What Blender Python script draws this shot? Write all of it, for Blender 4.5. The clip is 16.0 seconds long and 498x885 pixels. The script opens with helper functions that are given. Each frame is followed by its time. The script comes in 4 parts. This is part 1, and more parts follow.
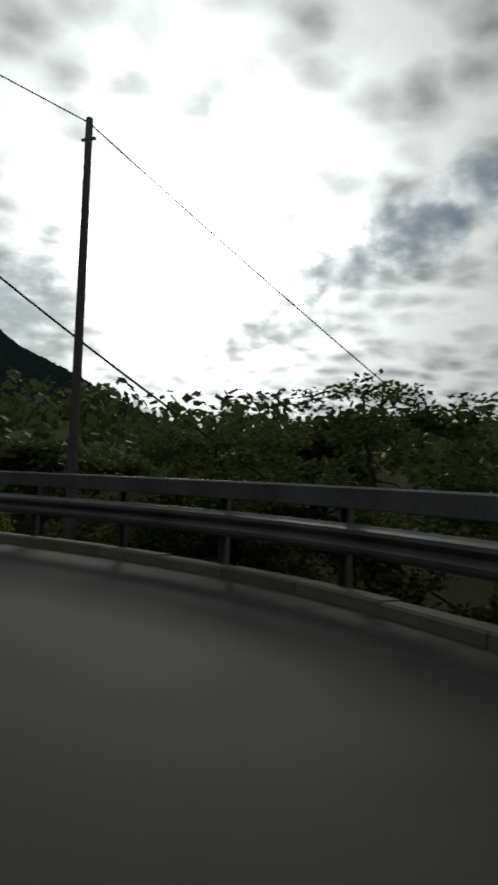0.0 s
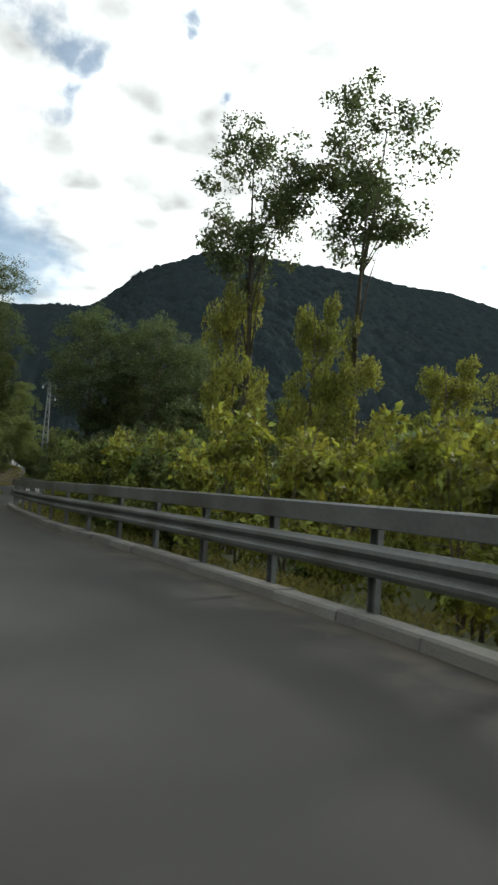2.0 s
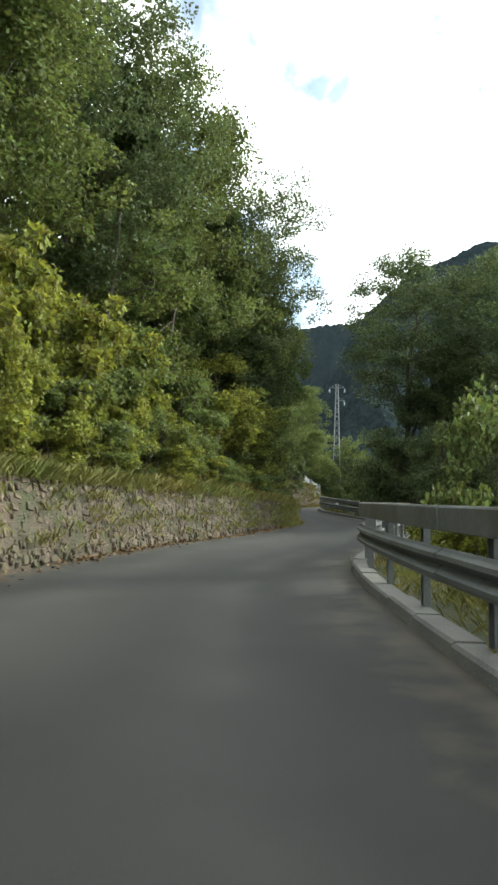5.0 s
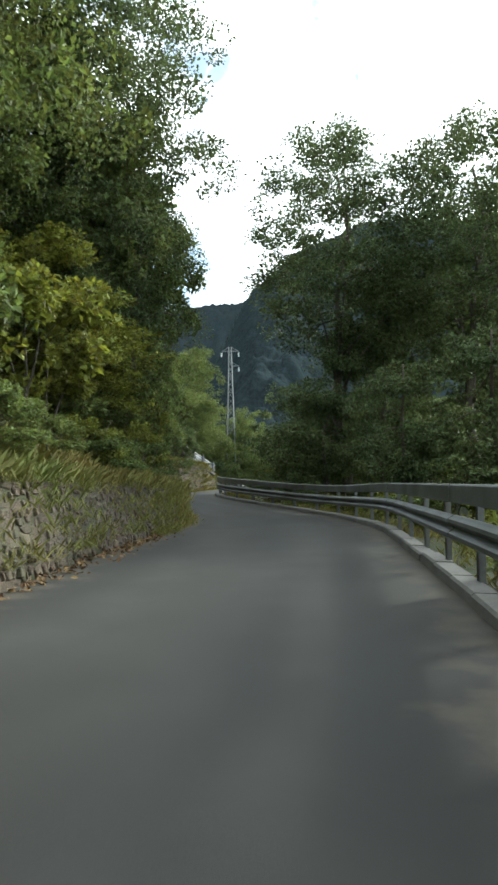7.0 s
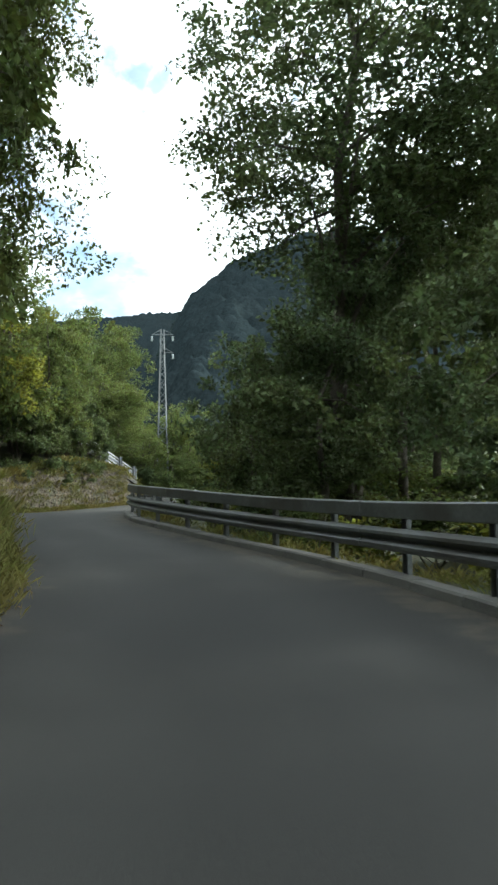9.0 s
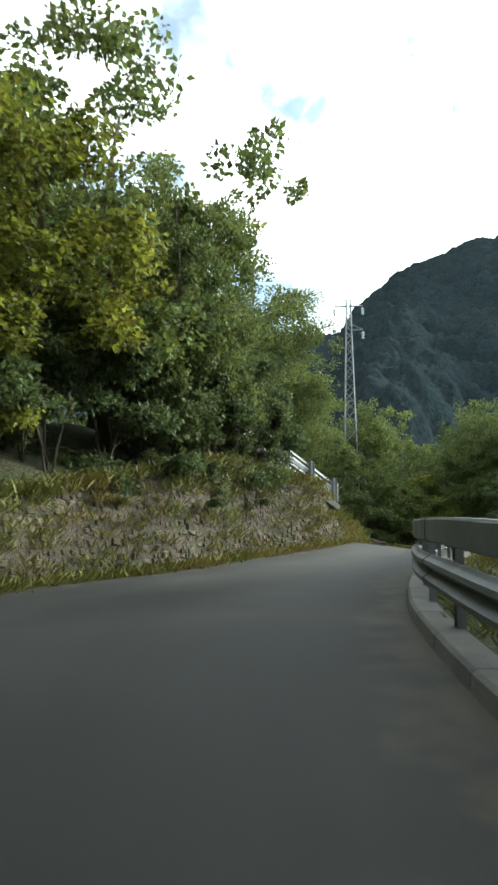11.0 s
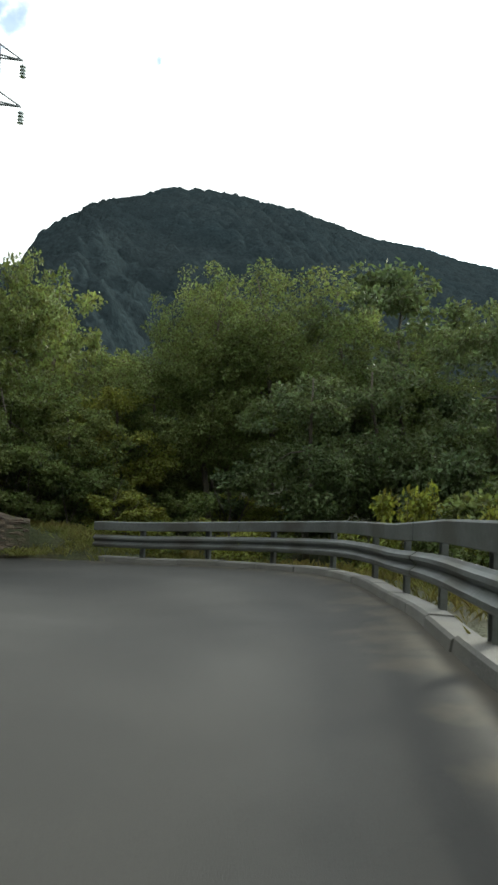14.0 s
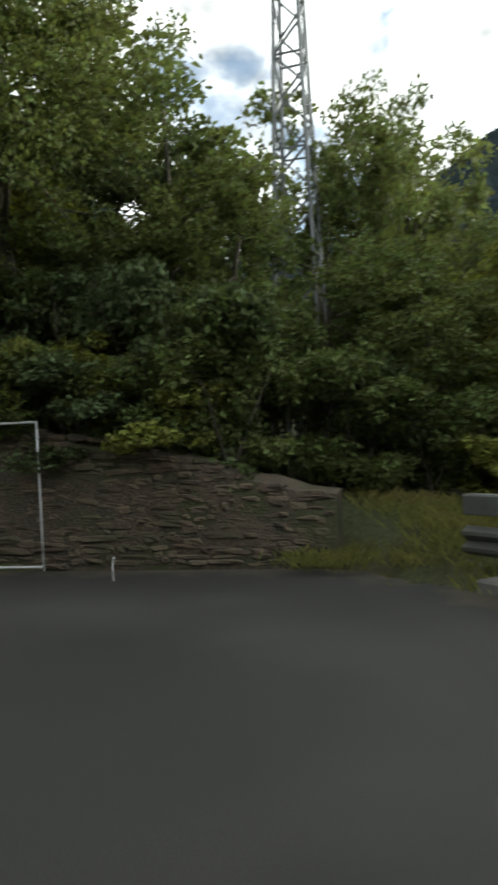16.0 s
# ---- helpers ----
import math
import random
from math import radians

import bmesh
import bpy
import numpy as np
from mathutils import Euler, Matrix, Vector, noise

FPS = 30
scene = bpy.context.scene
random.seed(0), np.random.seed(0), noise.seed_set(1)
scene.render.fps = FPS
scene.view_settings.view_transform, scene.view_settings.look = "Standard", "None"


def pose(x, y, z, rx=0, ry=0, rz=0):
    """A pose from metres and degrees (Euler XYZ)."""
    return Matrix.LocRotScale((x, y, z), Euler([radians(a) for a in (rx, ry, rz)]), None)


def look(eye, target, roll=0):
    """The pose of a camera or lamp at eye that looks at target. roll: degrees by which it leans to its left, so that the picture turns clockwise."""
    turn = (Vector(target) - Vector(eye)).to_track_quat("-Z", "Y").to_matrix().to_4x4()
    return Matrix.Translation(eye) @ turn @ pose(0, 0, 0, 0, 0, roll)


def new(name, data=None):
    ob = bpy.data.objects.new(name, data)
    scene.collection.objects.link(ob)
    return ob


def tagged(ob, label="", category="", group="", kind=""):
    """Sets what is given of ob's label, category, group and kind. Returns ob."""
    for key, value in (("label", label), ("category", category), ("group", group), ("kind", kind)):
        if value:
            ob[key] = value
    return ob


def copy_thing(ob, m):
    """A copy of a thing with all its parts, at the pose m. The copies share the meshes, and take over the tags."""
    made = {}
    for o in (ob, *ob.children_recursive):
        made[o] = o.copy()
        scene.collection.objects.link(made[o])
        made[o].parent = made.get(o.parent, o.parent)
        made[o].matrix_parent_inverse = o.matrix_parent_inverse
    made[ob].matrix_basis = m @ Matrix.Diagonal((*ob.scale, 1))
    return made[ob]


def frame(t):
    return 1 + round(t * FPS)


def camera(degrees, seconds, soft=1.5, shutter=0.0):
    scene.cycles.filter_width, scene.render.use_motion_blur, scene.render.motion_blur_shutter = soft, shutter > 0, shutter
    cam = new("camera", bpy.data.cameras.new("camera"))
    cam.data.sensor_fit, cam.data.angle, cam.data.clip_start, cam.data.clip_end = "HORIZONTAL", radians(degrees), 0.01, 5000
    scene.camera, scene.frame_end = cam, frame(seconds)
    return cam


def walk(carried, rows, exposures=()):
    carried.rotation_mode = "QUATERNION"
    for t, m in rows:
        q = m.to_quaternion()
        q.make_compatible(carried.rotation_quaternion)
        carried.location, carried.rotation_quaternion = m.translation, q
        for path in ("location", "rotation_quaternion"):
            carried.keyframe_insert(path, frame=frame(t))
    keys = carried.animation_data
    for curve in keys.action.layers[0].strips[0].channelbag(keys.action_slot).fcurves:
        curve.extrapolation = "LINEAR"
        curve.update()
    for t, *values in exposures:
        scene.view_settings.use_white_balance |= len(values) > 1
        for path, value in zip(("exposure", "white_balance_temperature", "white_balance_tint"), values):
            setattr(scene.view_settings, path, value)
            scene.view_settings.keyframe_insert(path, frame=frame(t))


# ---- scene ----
cam = camera(39.36, 16.0, soft=2.7, shutter=0.12)
PATH = [
    (0.0, pose(-7.074, -29.902, 1.199, 92.88, -2.27, -70.52)),
    (0.5, pose(-4.578, -28.240, 1.196, 93.59, -2.16, -56.91)),
    (1.0, pose(-2.640, -25.884, 1.197, 93.52, -4.18, -44.32)),
    (1.5, pose(-1.416, -23.101, 1.198, 93.63, -4.11, -32.36)),
    (2.0, pose(-0.767, -20.659, 1.211, 93.99, -3.71, -23.04)),
    (2.5, pose(-0.626, -17.969, 1.195, 94.69, -2.17, -15.44)),
    (3.0, pose(-0.582, -14.977, 1.200, 95.41, -1.66, -7.24)),
    (3.2, pose(-0.639, -13.708, 1.206, 95.68, -1.49, -4.42)),
    (4.2, pose(-0.556, -6.321, 1.191, 94.23, -0.45, 0.95)),
    (5.3, pose(-0.193, 2.016, 1.148, 94.38, -0.95, -1.70)),
    (5.5, pose(-0.148, 3.353, 1.150, 94.30, -0.46, -3.09)),
    (6.0, pose(0.067, 6.639, 1.140, 93.70, 0.80, -6.25)),
    (6.5, pose(0.324, 9.980, 1.127, 93.16, 1.00, -7.74)),
    (7.0, pose(0.745, 13.621, 1.110, 92.87, 0.76, -9.50)),
    (7.5, pose(1.357, 17.307, 1.077, 92.95, 0.82, -12.31)),
    (8.0, pose(1.965, 20.748, 1.057, 92.82, 0.64, -15.58)),
    (8.5, pose(2.659, 24.281, 1.029, 93.21, 1.04, -17.83)),
    (9.0, pose(3.269, 27.956, 1.000, 93.77, 0.56, -14.72)),
    (9.5, pose(3.668, 31.977, 0.966, 93.61, -0.33, -9.80)),
    (9.7, pose(3.787, 33.662, 0.955, 93.68, -0.22, -7.70)),
    (10.7, pose(3.690, 43.300, 1.123, 96.10, 0.06, -0.80)),
    (11.2, pose(3.640, 48.300, 1.280, 95.20, 0.35, -2.90)),
    (11.8, pose(4.438, 54.007, 1.329, 92.62, 0.86, -9.41)),
    (12.0, pose(4.747, 55.698, 1.283, 91.70, 0.80, -12.71)),
    (12.5, pose(5.708, 59.367, 1.243, 91.75, -0.15, -21.17)),
    (13.0, pose(6.976, 62.685, 1.191, 91.83, 0.06, -25.99)),
    (13.5, pose(8.183, 65.551, 1.135, 91.93, -1.32, -26.74)),
    (14.0, pose(9.462, 68.552, 1.138, 91.91, -1.98, -27.62)),
    (14.5, pose(10.867, 71.328, 1.065, 90.60, -2.09, -29.52)),
    (15.0, pose(11.783, 73.411, 0.901, 89.35, 0.31, -31.36)),
    (15.5, pose(12.449, 76.052, 0.609, 88.90, 1.88, -19.05)),
    (15.9, pose(12.845, 78.248, 0.459, 88.34, 2.30, -0.62)),
    (16.0, pose(12.902, 78.816, 0.423, 88.34, 2.44, 6.09)),
]
EXPOSURE = [(0.0, -2.6, 6450, 2), (0.6, -2.6, 6450, 2), (1.2, -1.75, 6450, 2), (2.0, -0.5, 6450, 2), (3.0, 0.1, 6450, 2), (5.5, 0.5, 6200, 0), (7.5, 0.5, 6000, -1), (12.0, 0.4, 6000, -3), (13.0, 0.15, 6050, -3), (14.6, 0.2, 6450, 2), (15.5, -0.1, 6450, 2), (16.0, -0.12, 6450, 2)]
walk(cam, PATH, EXPOSURE)


# ---- world, sun ----
SUN_AZ, SUN_EL = 65.0, 19.0
sun_dir = Vector((math.sin(radians(SUN_AZ)) * math.cos(radians(SUN_EL)), math.cos(radians(SUN_AZ)) * math.cos(radians(SUN_EL)), math.sin(radians(SUN_EL))))


def make_world():
    w = bpy.data.worlds.new("world")
    scene.world = w
    w.use_nodes = True
    nt = w.node_tree
    nt.nodes.clear()
    N = nt.nodes.new
    L = nt.links.new

    def mth(op, a, b=None, clamp=False):
        n = N("ShaderNodeMath")
        n.operation, n.use_clamp = op, clamp
        for i, v in enumerate((a, b)):
            if v is None:
                continue
            if isinstance(v, (int, float)):
                n.inputs[i].default_value = v
            else:
                L(v, n.inputs[i])
        return n.outputs[0]

    sky = N("ShaderNodeTexSky")
    sky.sky_type, sky.sun_disc = "NISHITA", False
    sky.sun_elevation, sky.sun_rotation = radians(SUN_EL), radians(SUN_AZ)
    sky.dust_density, sky.ozone_density = 0.3, 1.5
    co = N("ShaderNodeTexCoord")
    sep = N("ShaderNodeSeparateXYZ")
    L(co.outputs["Generated"], sep.inputs[0])
    zz = mth("ADD", mth("MAXIMUM", sep.outputs[2], 0.0), 0.22)
    comb = N("ShaderNodeCombineXYZ")
    L(mth("DIVIDE", sep.outputs[0], zz), comb.inputs[0])
    L(mth("DIVIDE", sep.outputs[1], zz), comb.inputs[1])

    def fbm(scale, detail, off, rough=0.55, dist=0.0):
        m = N("ShaderNodeMapping")
        m.inputs["Location"].default_value = off
        L(comb.outputs[0], m.inputs[0])
        n = N("ShaderNodeTexNoise")
        n.inputs["Scale"].default_value, n.inputs["Detail"].default_value = scale, detail
        n.inputs["Roughness"].default_value, n.inputs["Distortion"].default_value = rough, dist
        L(m.outputs[0], n.inputs["Vector"])
        return n.outputs["Fac"]

    fine = fbm(5.5, 7.0, (0.4, 2.1, 0.0), 0.6, 0.2)
    wisp = fbm(2.6, 6.0, (3.1, 0.7, 0.0), 0.62, 0.5)
    cell = N("ShaderNodeTexVoronoi")
    cell.feature = "SMOOTH_F1"
    cell.inputs["Scale"].default_value, cell.inputs["Smoothness"].default_value = 9.0, 0.35
    warp = N("ShaderNodeVectorMath")
    warp.operation = "MULTIPLY_ADD"
    wn = N("ShaderNodeTexNoise")
    wn.inputs["Scale"].default_value, wn.inputs["Detail"].default_value = 6.0, 3.0
    L(comb.outputs[0], wn.inputs["Vector"])
    L(wn.outputs["Color"], warp.inputs[0])
    warp.inputs[1].default_value = (0.16, 0.16, 0.0)
    L(comb.outputs[0], warp.inputs[2])
    L(warp.outputs[0], cell.inputs["Vector"])
    puff = cell.outputs["Distance"]
    def shake(scale, amount, vec, seed):
        """A direction jostled by noise, so that the clearings get ragged edges."""
        n = N("ShaderNodeTexNoise")
        n.inputs["Scale"].default_value, n.inputs["Detail"].default_value = scale, 4.0
        m = N("ShaderNodeMapping")
        m.inputs["Location"].default_value = seed
        L(co.outputs["Generated"], m.inputs[0])
        L(m.outputs[0], n.inputs["Vector"])
        c = N("ShaderNodeVectorMath")
        c.operation = "SUBTRACT"
        L(n.outputs["Color"], c.inputs[0])
        c.inputs[1].default_value = (0.5, 0.5, 0.5)
        a = N("ShaderNodeVectorMath")
        a.operation = "MULTIPLY_ADD"
        L(c.outputs[0], a.inputs[0])
        a.inputs[1].default_value = (amount, amount, amount)
        L(vec, a.inputs[2])
        return a.outputs[0]

    shaken = shake(26.0, 0.08, shake(7.0, 0.10, co.outputs["Generated"], (1.0, 2.0, 3.0)), (4.0, 0.5, 1.5))
    unit = N("ShaderNodeVectorMath")
    unit.operation = "NORMALIZE"
    L(shaken, unit.inputs[0])
    field = None
    for az, el, rad in CLEARINGS:
        dt = N("ShaderNodeVectorMath")
        dt.operation = "DISTANCE"
        L(unit.outputs[0], dt.inputs[0])
        a, e = radians(az), radians(el)
        dt.inputs[1].default_value = (math.sin(a) * math.cos(e), math.cos(a) * math.cos(e), math.sin(e))
        near = mth("MULTIPLY", dt.outputs["Value"], 1 / radians(rad))
        field = near if field is None else mth("MINIMUM", field, near)
    ragged = mth("ADD", field, mth("MULTIPLY", mth("SUBTRACT", mth("ADD", mth("MULTIPLY", wisp, 0.5), mth("MULTIPLY", fine, 0.5)), 0.5), 4.2))
    ramp = N("ShaderNodeMapRange")
    ramp.interpolation_type = "SMOOTHSTEP"
    ramp.inputs["From Min"].default_value, ramp.inputs["From Max"].default_value = 0.05, 1.75
    ramp.inputs["To Min"].default_value, ramp.inputs["To Max"].default_value = 0.2, 1.0
    L(ragged, ramp.inputs["Value"])
    # brightness of the cloud: thick parts greyer, much brighter towards the veiled sun
    dot = N("ShaderNodeVectorMath")
    dot.operation = "DOT_PRODUCT"
    L(co.outputs["Generated"], dot.inputs[0])
    dot.inputs[1].default_value = sun_dir
    d = mth("MAXIMUM", dot.outputs["Value"], 0.0)
    glow = mth("ADD", mth("MULTIPLY", mth("POWER", d, 60.0), 9.0), mth("MULTIPLY", mth("POWER", d, 10.0), 3.0))
    lump = N("ShaderNodeMapRange")
    lump.inputs["From Min"].default_value, lump.inputs["From Max"].default_value = 0.3, 0.68
    lump.inputs["To Min"].default_value, lump.inputs["To Max"].default_value = 0.62, 1.45
    L(mth("ADD", mth("MULTIPLY", fine, 0.55), mth("MULTIPLY", puff, 0.55)), lump.inputs["Value"])
    val = mth("MULTIPLY", mth("ADD", CLOUD_BASE, glow), lump.outputs[0])
    tint = N("ShaderNodeCombineColor")
    L(val, tint.inputs[0])
    L(mth("MULTIPLY", val, 1.0), tint.inputs[1])
    L(mth("MULTIPLY", val, 1.02), tint.inputs[2])
    clear = N("ShaderNodeVectorMath")
    clear.operation = "SCALE"
    L(sky.outputs[0], clear.inputs[0])
    clear.inputs["Scale"].default_value = SKY_STRENGTH
    mix = N("ShaderNodeMix")
    mix.data_type = "RGBA"
    L(ramp.outputs[0], mix.inputs["Factor"])
    L(clear.outputs[0], mix.inputs[6])
    L(tint.outputs[0], mix.inputs[7])
    bg = N("ShaderNodeBackground")
    L(mix.outputs[2], bg.inputs[0])
    out = N("ShaderNodeOutputWorld")
    L(bg.outputs[0], out.inputs[0])


CLOUD_BASE, SKY_STRENGTH = 1.45, 0.2
# clear patches in the cloud: bearing, elevation, half-width in degrees
CLEARINGS = [(-6, 27, 2.0), (-3.7, 24, 2.2), (-1.5, 21, 2.4), (0.6, 18.3, 2.7), (2.6, 16.0, 3.0), (0.0, 15.3, 3.0), (-3.2, 36.2, 2.6), (0.5, 34.0, 1.6), (3.0, 32.8, 1.4), (5.2, 32.1, 1.4), (7.0, 31.3, 1.2), (15.9, 35.1, 0.9), (16.9, 34.0, 0.7), (19.3, 30.5, 0.65), (51, 13.0, 3.4), (54, 12.8, 2.6), (47, 15.0, 2.2), (45.5, 18.3, 1.3), (42.5, 17.2, 1.5), (54, 10.0, 2.4), (69.5, 10.5, 1.6), (71.8, 12.8, 1.9), (75.2, 15.4, 2.2), (79, 17, 1.9), (82, 18.6, 1.8), (85.5, 20.6, 1.9), (89.5, 22.8, 2.2), (-10.5, 24.9, 3.2), (-7.8, 22.6, 3.0), (5.5, 29.0, 1.3)]
make_world()
sun = bpy.data.lights.new("sun", "SUN")
sun.energy, sun.angle, sun.color = 4.8, radians(9.0), (1.0, 0.93, 0.78)
sun_ob = new("sun", sun)
sun_ob.matrix_world = look(sun_dir * 300, (0, 0, 0))


# ---- materials ----
def mat(name, base, rough=0.8, metal=0.0, var=0.25, scale=3.0, fine=40.0, bump=0.3, dist=0.02, tint=None, stain=0.0, stain_col=(0.05, 0.05, 0.04), island=0.0, obj=0.0, spec=0.3, trans=0.0, stain_scale=0.6, stretch=(1, 1, 1)):
    """A surface with grain at two scales, an optional stain layer and per-piece variation."""
    m = bpy.data.materials.new(name)
    m.use_nodes = True
    nt = m.node_tree
    N, L = nt.nodes.new, nt.links.new
    b = nt.nodes["Principled BSDF"]
    out = nt.nodes["Material Output"]
    b.inputs["Roughness"].default_value, b.inputs["Metallic"].default_value = rough, metal
    b.inputs["Specular IOR Level"].default_value = spec
    co = N("ShaderNodeTexCoord")
    geo = N("ShaderNodeNewGeometry")
    mp = N("ShaderNodeMapping")
    mp.inputs["Scale"].default_value = stretch
    L(geo.outputs["Position"], mp.inputs[0])

    def noise_tex(s, detail=4.0):
        n = N("ShaderNodeTexNoise")
        n.inputs["Scale"].default_value, n.inputs["Detail"].default_value = s, detail
        L(mp.outputs[0], n.inputs["Vector"])
        return n.outputs["Fac"]

    def mixc(fac, a, c, blend="MIX"):
        x = N("ShaderNodeMix")
        x.data_type, x.blend_type = "RGBA", blend
        for s, v in ((x.inputs["Factor"], fac), (x.inputs[6], a), (x.inputs[7], c)):
            if isinstance(v, tuple):
                s.default_value = (*v, 1)
            elif isinstance(v, float):
                s.default_value = v
            else:
                L(v, s)
        return x.outputs[2]

    def span(v, a, c, lo=0.3, hi=0.7):
        r = N("ShaderNodeMapRange")
        r.inputs["From Min"].default_value, r.inputs["From Max"].default_value = lo, hi
        r.inputs["To Min"].default_value, r.inputs["To Max"].default_value = a, c
        L(v, r.inputs["Value"])
        return r.outputs[0]

    other = tint or tuple(c * 0.7 for c in base)
    n1, n2 = noise_tex(scale), noise_tex(fine, 3.0)
    col = mixc(span(n1, 0.0, 1.0), base, other)
    h = N("ShaderNodeHueSaturation")
    L(col, h.inputs["Color"])
    v = span(n2, 1 - var, 1 + var)
    if island or obj:
        src = geo.outputs["Random Per Island"] if island else N("ShaderNodeObjectInfo").outputs["Random"]
        k = island or obj
        mul = N("ShaderNodeMath")
        mul.operation = "MULTIPLY"
        L(v, mul.inputs[0])
        L(span(src, 1 - k, 1 + k, 0.0, 1.0), mul.inputs[1])
        v = mul.outputs[0]
        L(span(src, 0.5 - 0.05 * k, 0.5 + 0.03 * k, 0.0, 1.0), h.inputs["Hue"])
    L(v, h.inputs["Value"])
    col = h.outputs[0]
    if stain:
        col = mixc(span(noise_tex(stain_scale, 6.0), 0.0, stain, 0.48, 0.62), col, stain_col)
    L(col, b.inputs["Base Color"])
    if bump:
        bp = N("ShaderNodeBump")
        bp.inputs["Strength"].default_value, bp.inputs["Distance"].default_value = bump, dist
        L(n2, bp.inputs["Height"])
        L(bp.outputs[0], b.inputs["Normal"])
    if trans:
        t = N("ShaderNodeBsdfTranslucent")
        hs = N("ShaderNodeHueSaturation")
        hs.inputs["Hue"].default_value, hs.inputs["Saturation"].default_value, hs.inputs["Value"].default_value = 0.48, 1.15, 1.3
        L(col, hs.inputs["Color"])
        L(hs.outputs[0], t.inputs[0])
        ms = N("ShaderNodeMixShader")
        ms.inputs[0].default_value = trans
        L(b.outputs[0], ms.inputs[1])
        L(t.outputs[0], ms.inputs[2])
        L(ms.outputs[0], out.inputs[0])
    return m


M_ASPHALT = mat("asphalt", (0.032, 0.0312, 0.0285), 0.85, var=0.35, scale=0.3, fine=180, bump=0.35, dist=0.006, tint=(0.021, 0.0206, 0.019), stain=0.5, stain_col=(0.016, 0.016, 0.015), stain_scale=0.35, spec=0.35)


def wear_asphalt(m):
    """Wheel tracks, gritty edges, patches and fine cracks over the asphalt."""
    nt = m.node_tree
    N, L = nt.nodes.new, nt.links.new
    b = nt.nodes["Principled BSDF"]
    geo = N("ShaderNodeNewGeometry")
    col = b.inputs["Base Color"].links[0].from_socket

    def attr(name):
        n = N("ShaderNodeAttribute")
        n.attribute_name = name
        return n.outputs["Fac"]

    def rng_map(v, a, c, lo, hi):
        r = N("ShaderNodeMapRange")
        r.inputs["From Min"].default_value, r.inputs["From Max"].default_value = lo, hi
        r.inputs["To Min"].default_value, r.inputs["To Max"].default_value = a, c
        L(v, r.inputs["Value"])
        return r.outputs[0]

    def op(kind, a, c):
        n = N("ShaderNodeMath")
        n.operation = kind
        for q, v in zip(n.inputs, (a, c)):
            if isinstance(v, float):
                q.default_value = v
            else:
                L(v, q)
        return n.outputs[0]

    def noise(scale, detail):
        n = N("ShaderNodeTexNoise")
        n.inputs["Scale"].default_value, n.inputs["Detail"].default_value = scale, detail
        L(geo.outputs["Position"], n.inputs["Vector"])
        return n.outputs["Fac"]

    def blend(fac, a, c):
        x = N("ShaderNodeMix")
        x.data_type = "RGBA"
        L(fac, x.inputs["Factor"])
        L(a, x.inputs[6])
        x.inputs[7].default_value = (*c, 1)
        return x.outputs[2]

    wob = rng_map(noise(0.25, 2.0), -0.06, 0.06, 0.3, 0.7)
    across = op("ADD", attr("across"), wob)
    track = op("PINGPONG", op("ADD", across, 0.02), 0.5)
    band = rng_map(op("ABSOLUTE", op("SUBTRACT", track, 0.3), 0.0), 0.5, 0.0, 0.02, 0.13)
    col = blend(op("MULTIPLY", band, rng_map(noise(0.8, 5.0), 0.25, 1.0, 0.35, 0.65)), col, (0.05, 0.0495, 0.046))
    patch = rng_map(noise(0.16, 1.0), 0.0, 0.55, 0.56, 0.6)
    col = blend(patch, col, (0.02, 0.0203, 0.0195))
    edge = op("ADD", attr("edge"), rng_map(noise(2.2, 5.0), -0.45, 0.45, 0.3, 0.7))
    col = blend(rng_map(edge, 0.8, 0.0, 0.05, 0.55), col, (0.06, 0.052, 0.038))
    vor = N("ShaderNodeTexVoronoi")
    vor.feature = "DISTANCE_TO_EDGE"
    vor.inputs["Scale"].default_value = 0.42
    mixv = N("ShaderNodeVectorMath")
    mixv.operation = "ADD"
    nz = N("ShaderNodeTexNoise")
    nz.inputs["Scale"].default_value = 1.6
    L(geo.outputs["Position"], nz.inputs["Vector"])
    L(geo.outputs["Position"], mixv.inputs[0])
    L(nz.outputs["Color"], mixv.inputs[1])
    L(mixv.outputs[0], vor.inputs["Vector"])
    crack = op("MULTIPLY", rng_map(vor.outputs["Distance"], 0.22, 0.0, 0.002, 0.006), rng_map(noise(0.3, 2.0), 0.0, 1.0, 0.48, 0.6))
    col = blend(crack, col, (0.012, 0.012, 0.011))
    L(col, b.inputs["Base Color"])


wear_asphalt(M_ASPHALT)
M_SOIL = mat("soil", (0.045, 0.046, 0.02), 0.95, var=0.4, scale=0.8, fine=14, bump=0.8, dist=0.06, tint=(0.03, 0.042, 0.015), stain=0.5, stain_col=(0.06, 0.05, 0.03))
M_STONE = mat("wall_stone", (0.12, 0.093, 0.064), 0.9, var=0.35, scale=6, fine=45, bump=0.6, dist=0.02, tint=(0.06, 0.05, 0.04), stain=0.8, stain_col=(0.06, 0.06, 0.035), stain_scale=1.1, obj=0.35)
M_STONE_ISL = mat("wall_stone_far", (0.12, 0.093, 0.064), 0.9, var=0.35, scale=6, fine=45, bump=0.6, dist=0.02, tint=(0.06, 0.05, 0.04), stain=0.8, stain_col=(0.06, 0.06, 0.035), stain_scale=1.1, island=0.35)
M_MORTAR = mat("wall_mortar", (0.09, 0.069, 0.05), 0.95, var=0.4, scale=3, fine=30, bump=0.9, dist=0.04, tint=(0.055, 0.05, 0.04), stain=0.7, stain_col=(0.045, 0.055, 0.022), stain_scale=1.5)
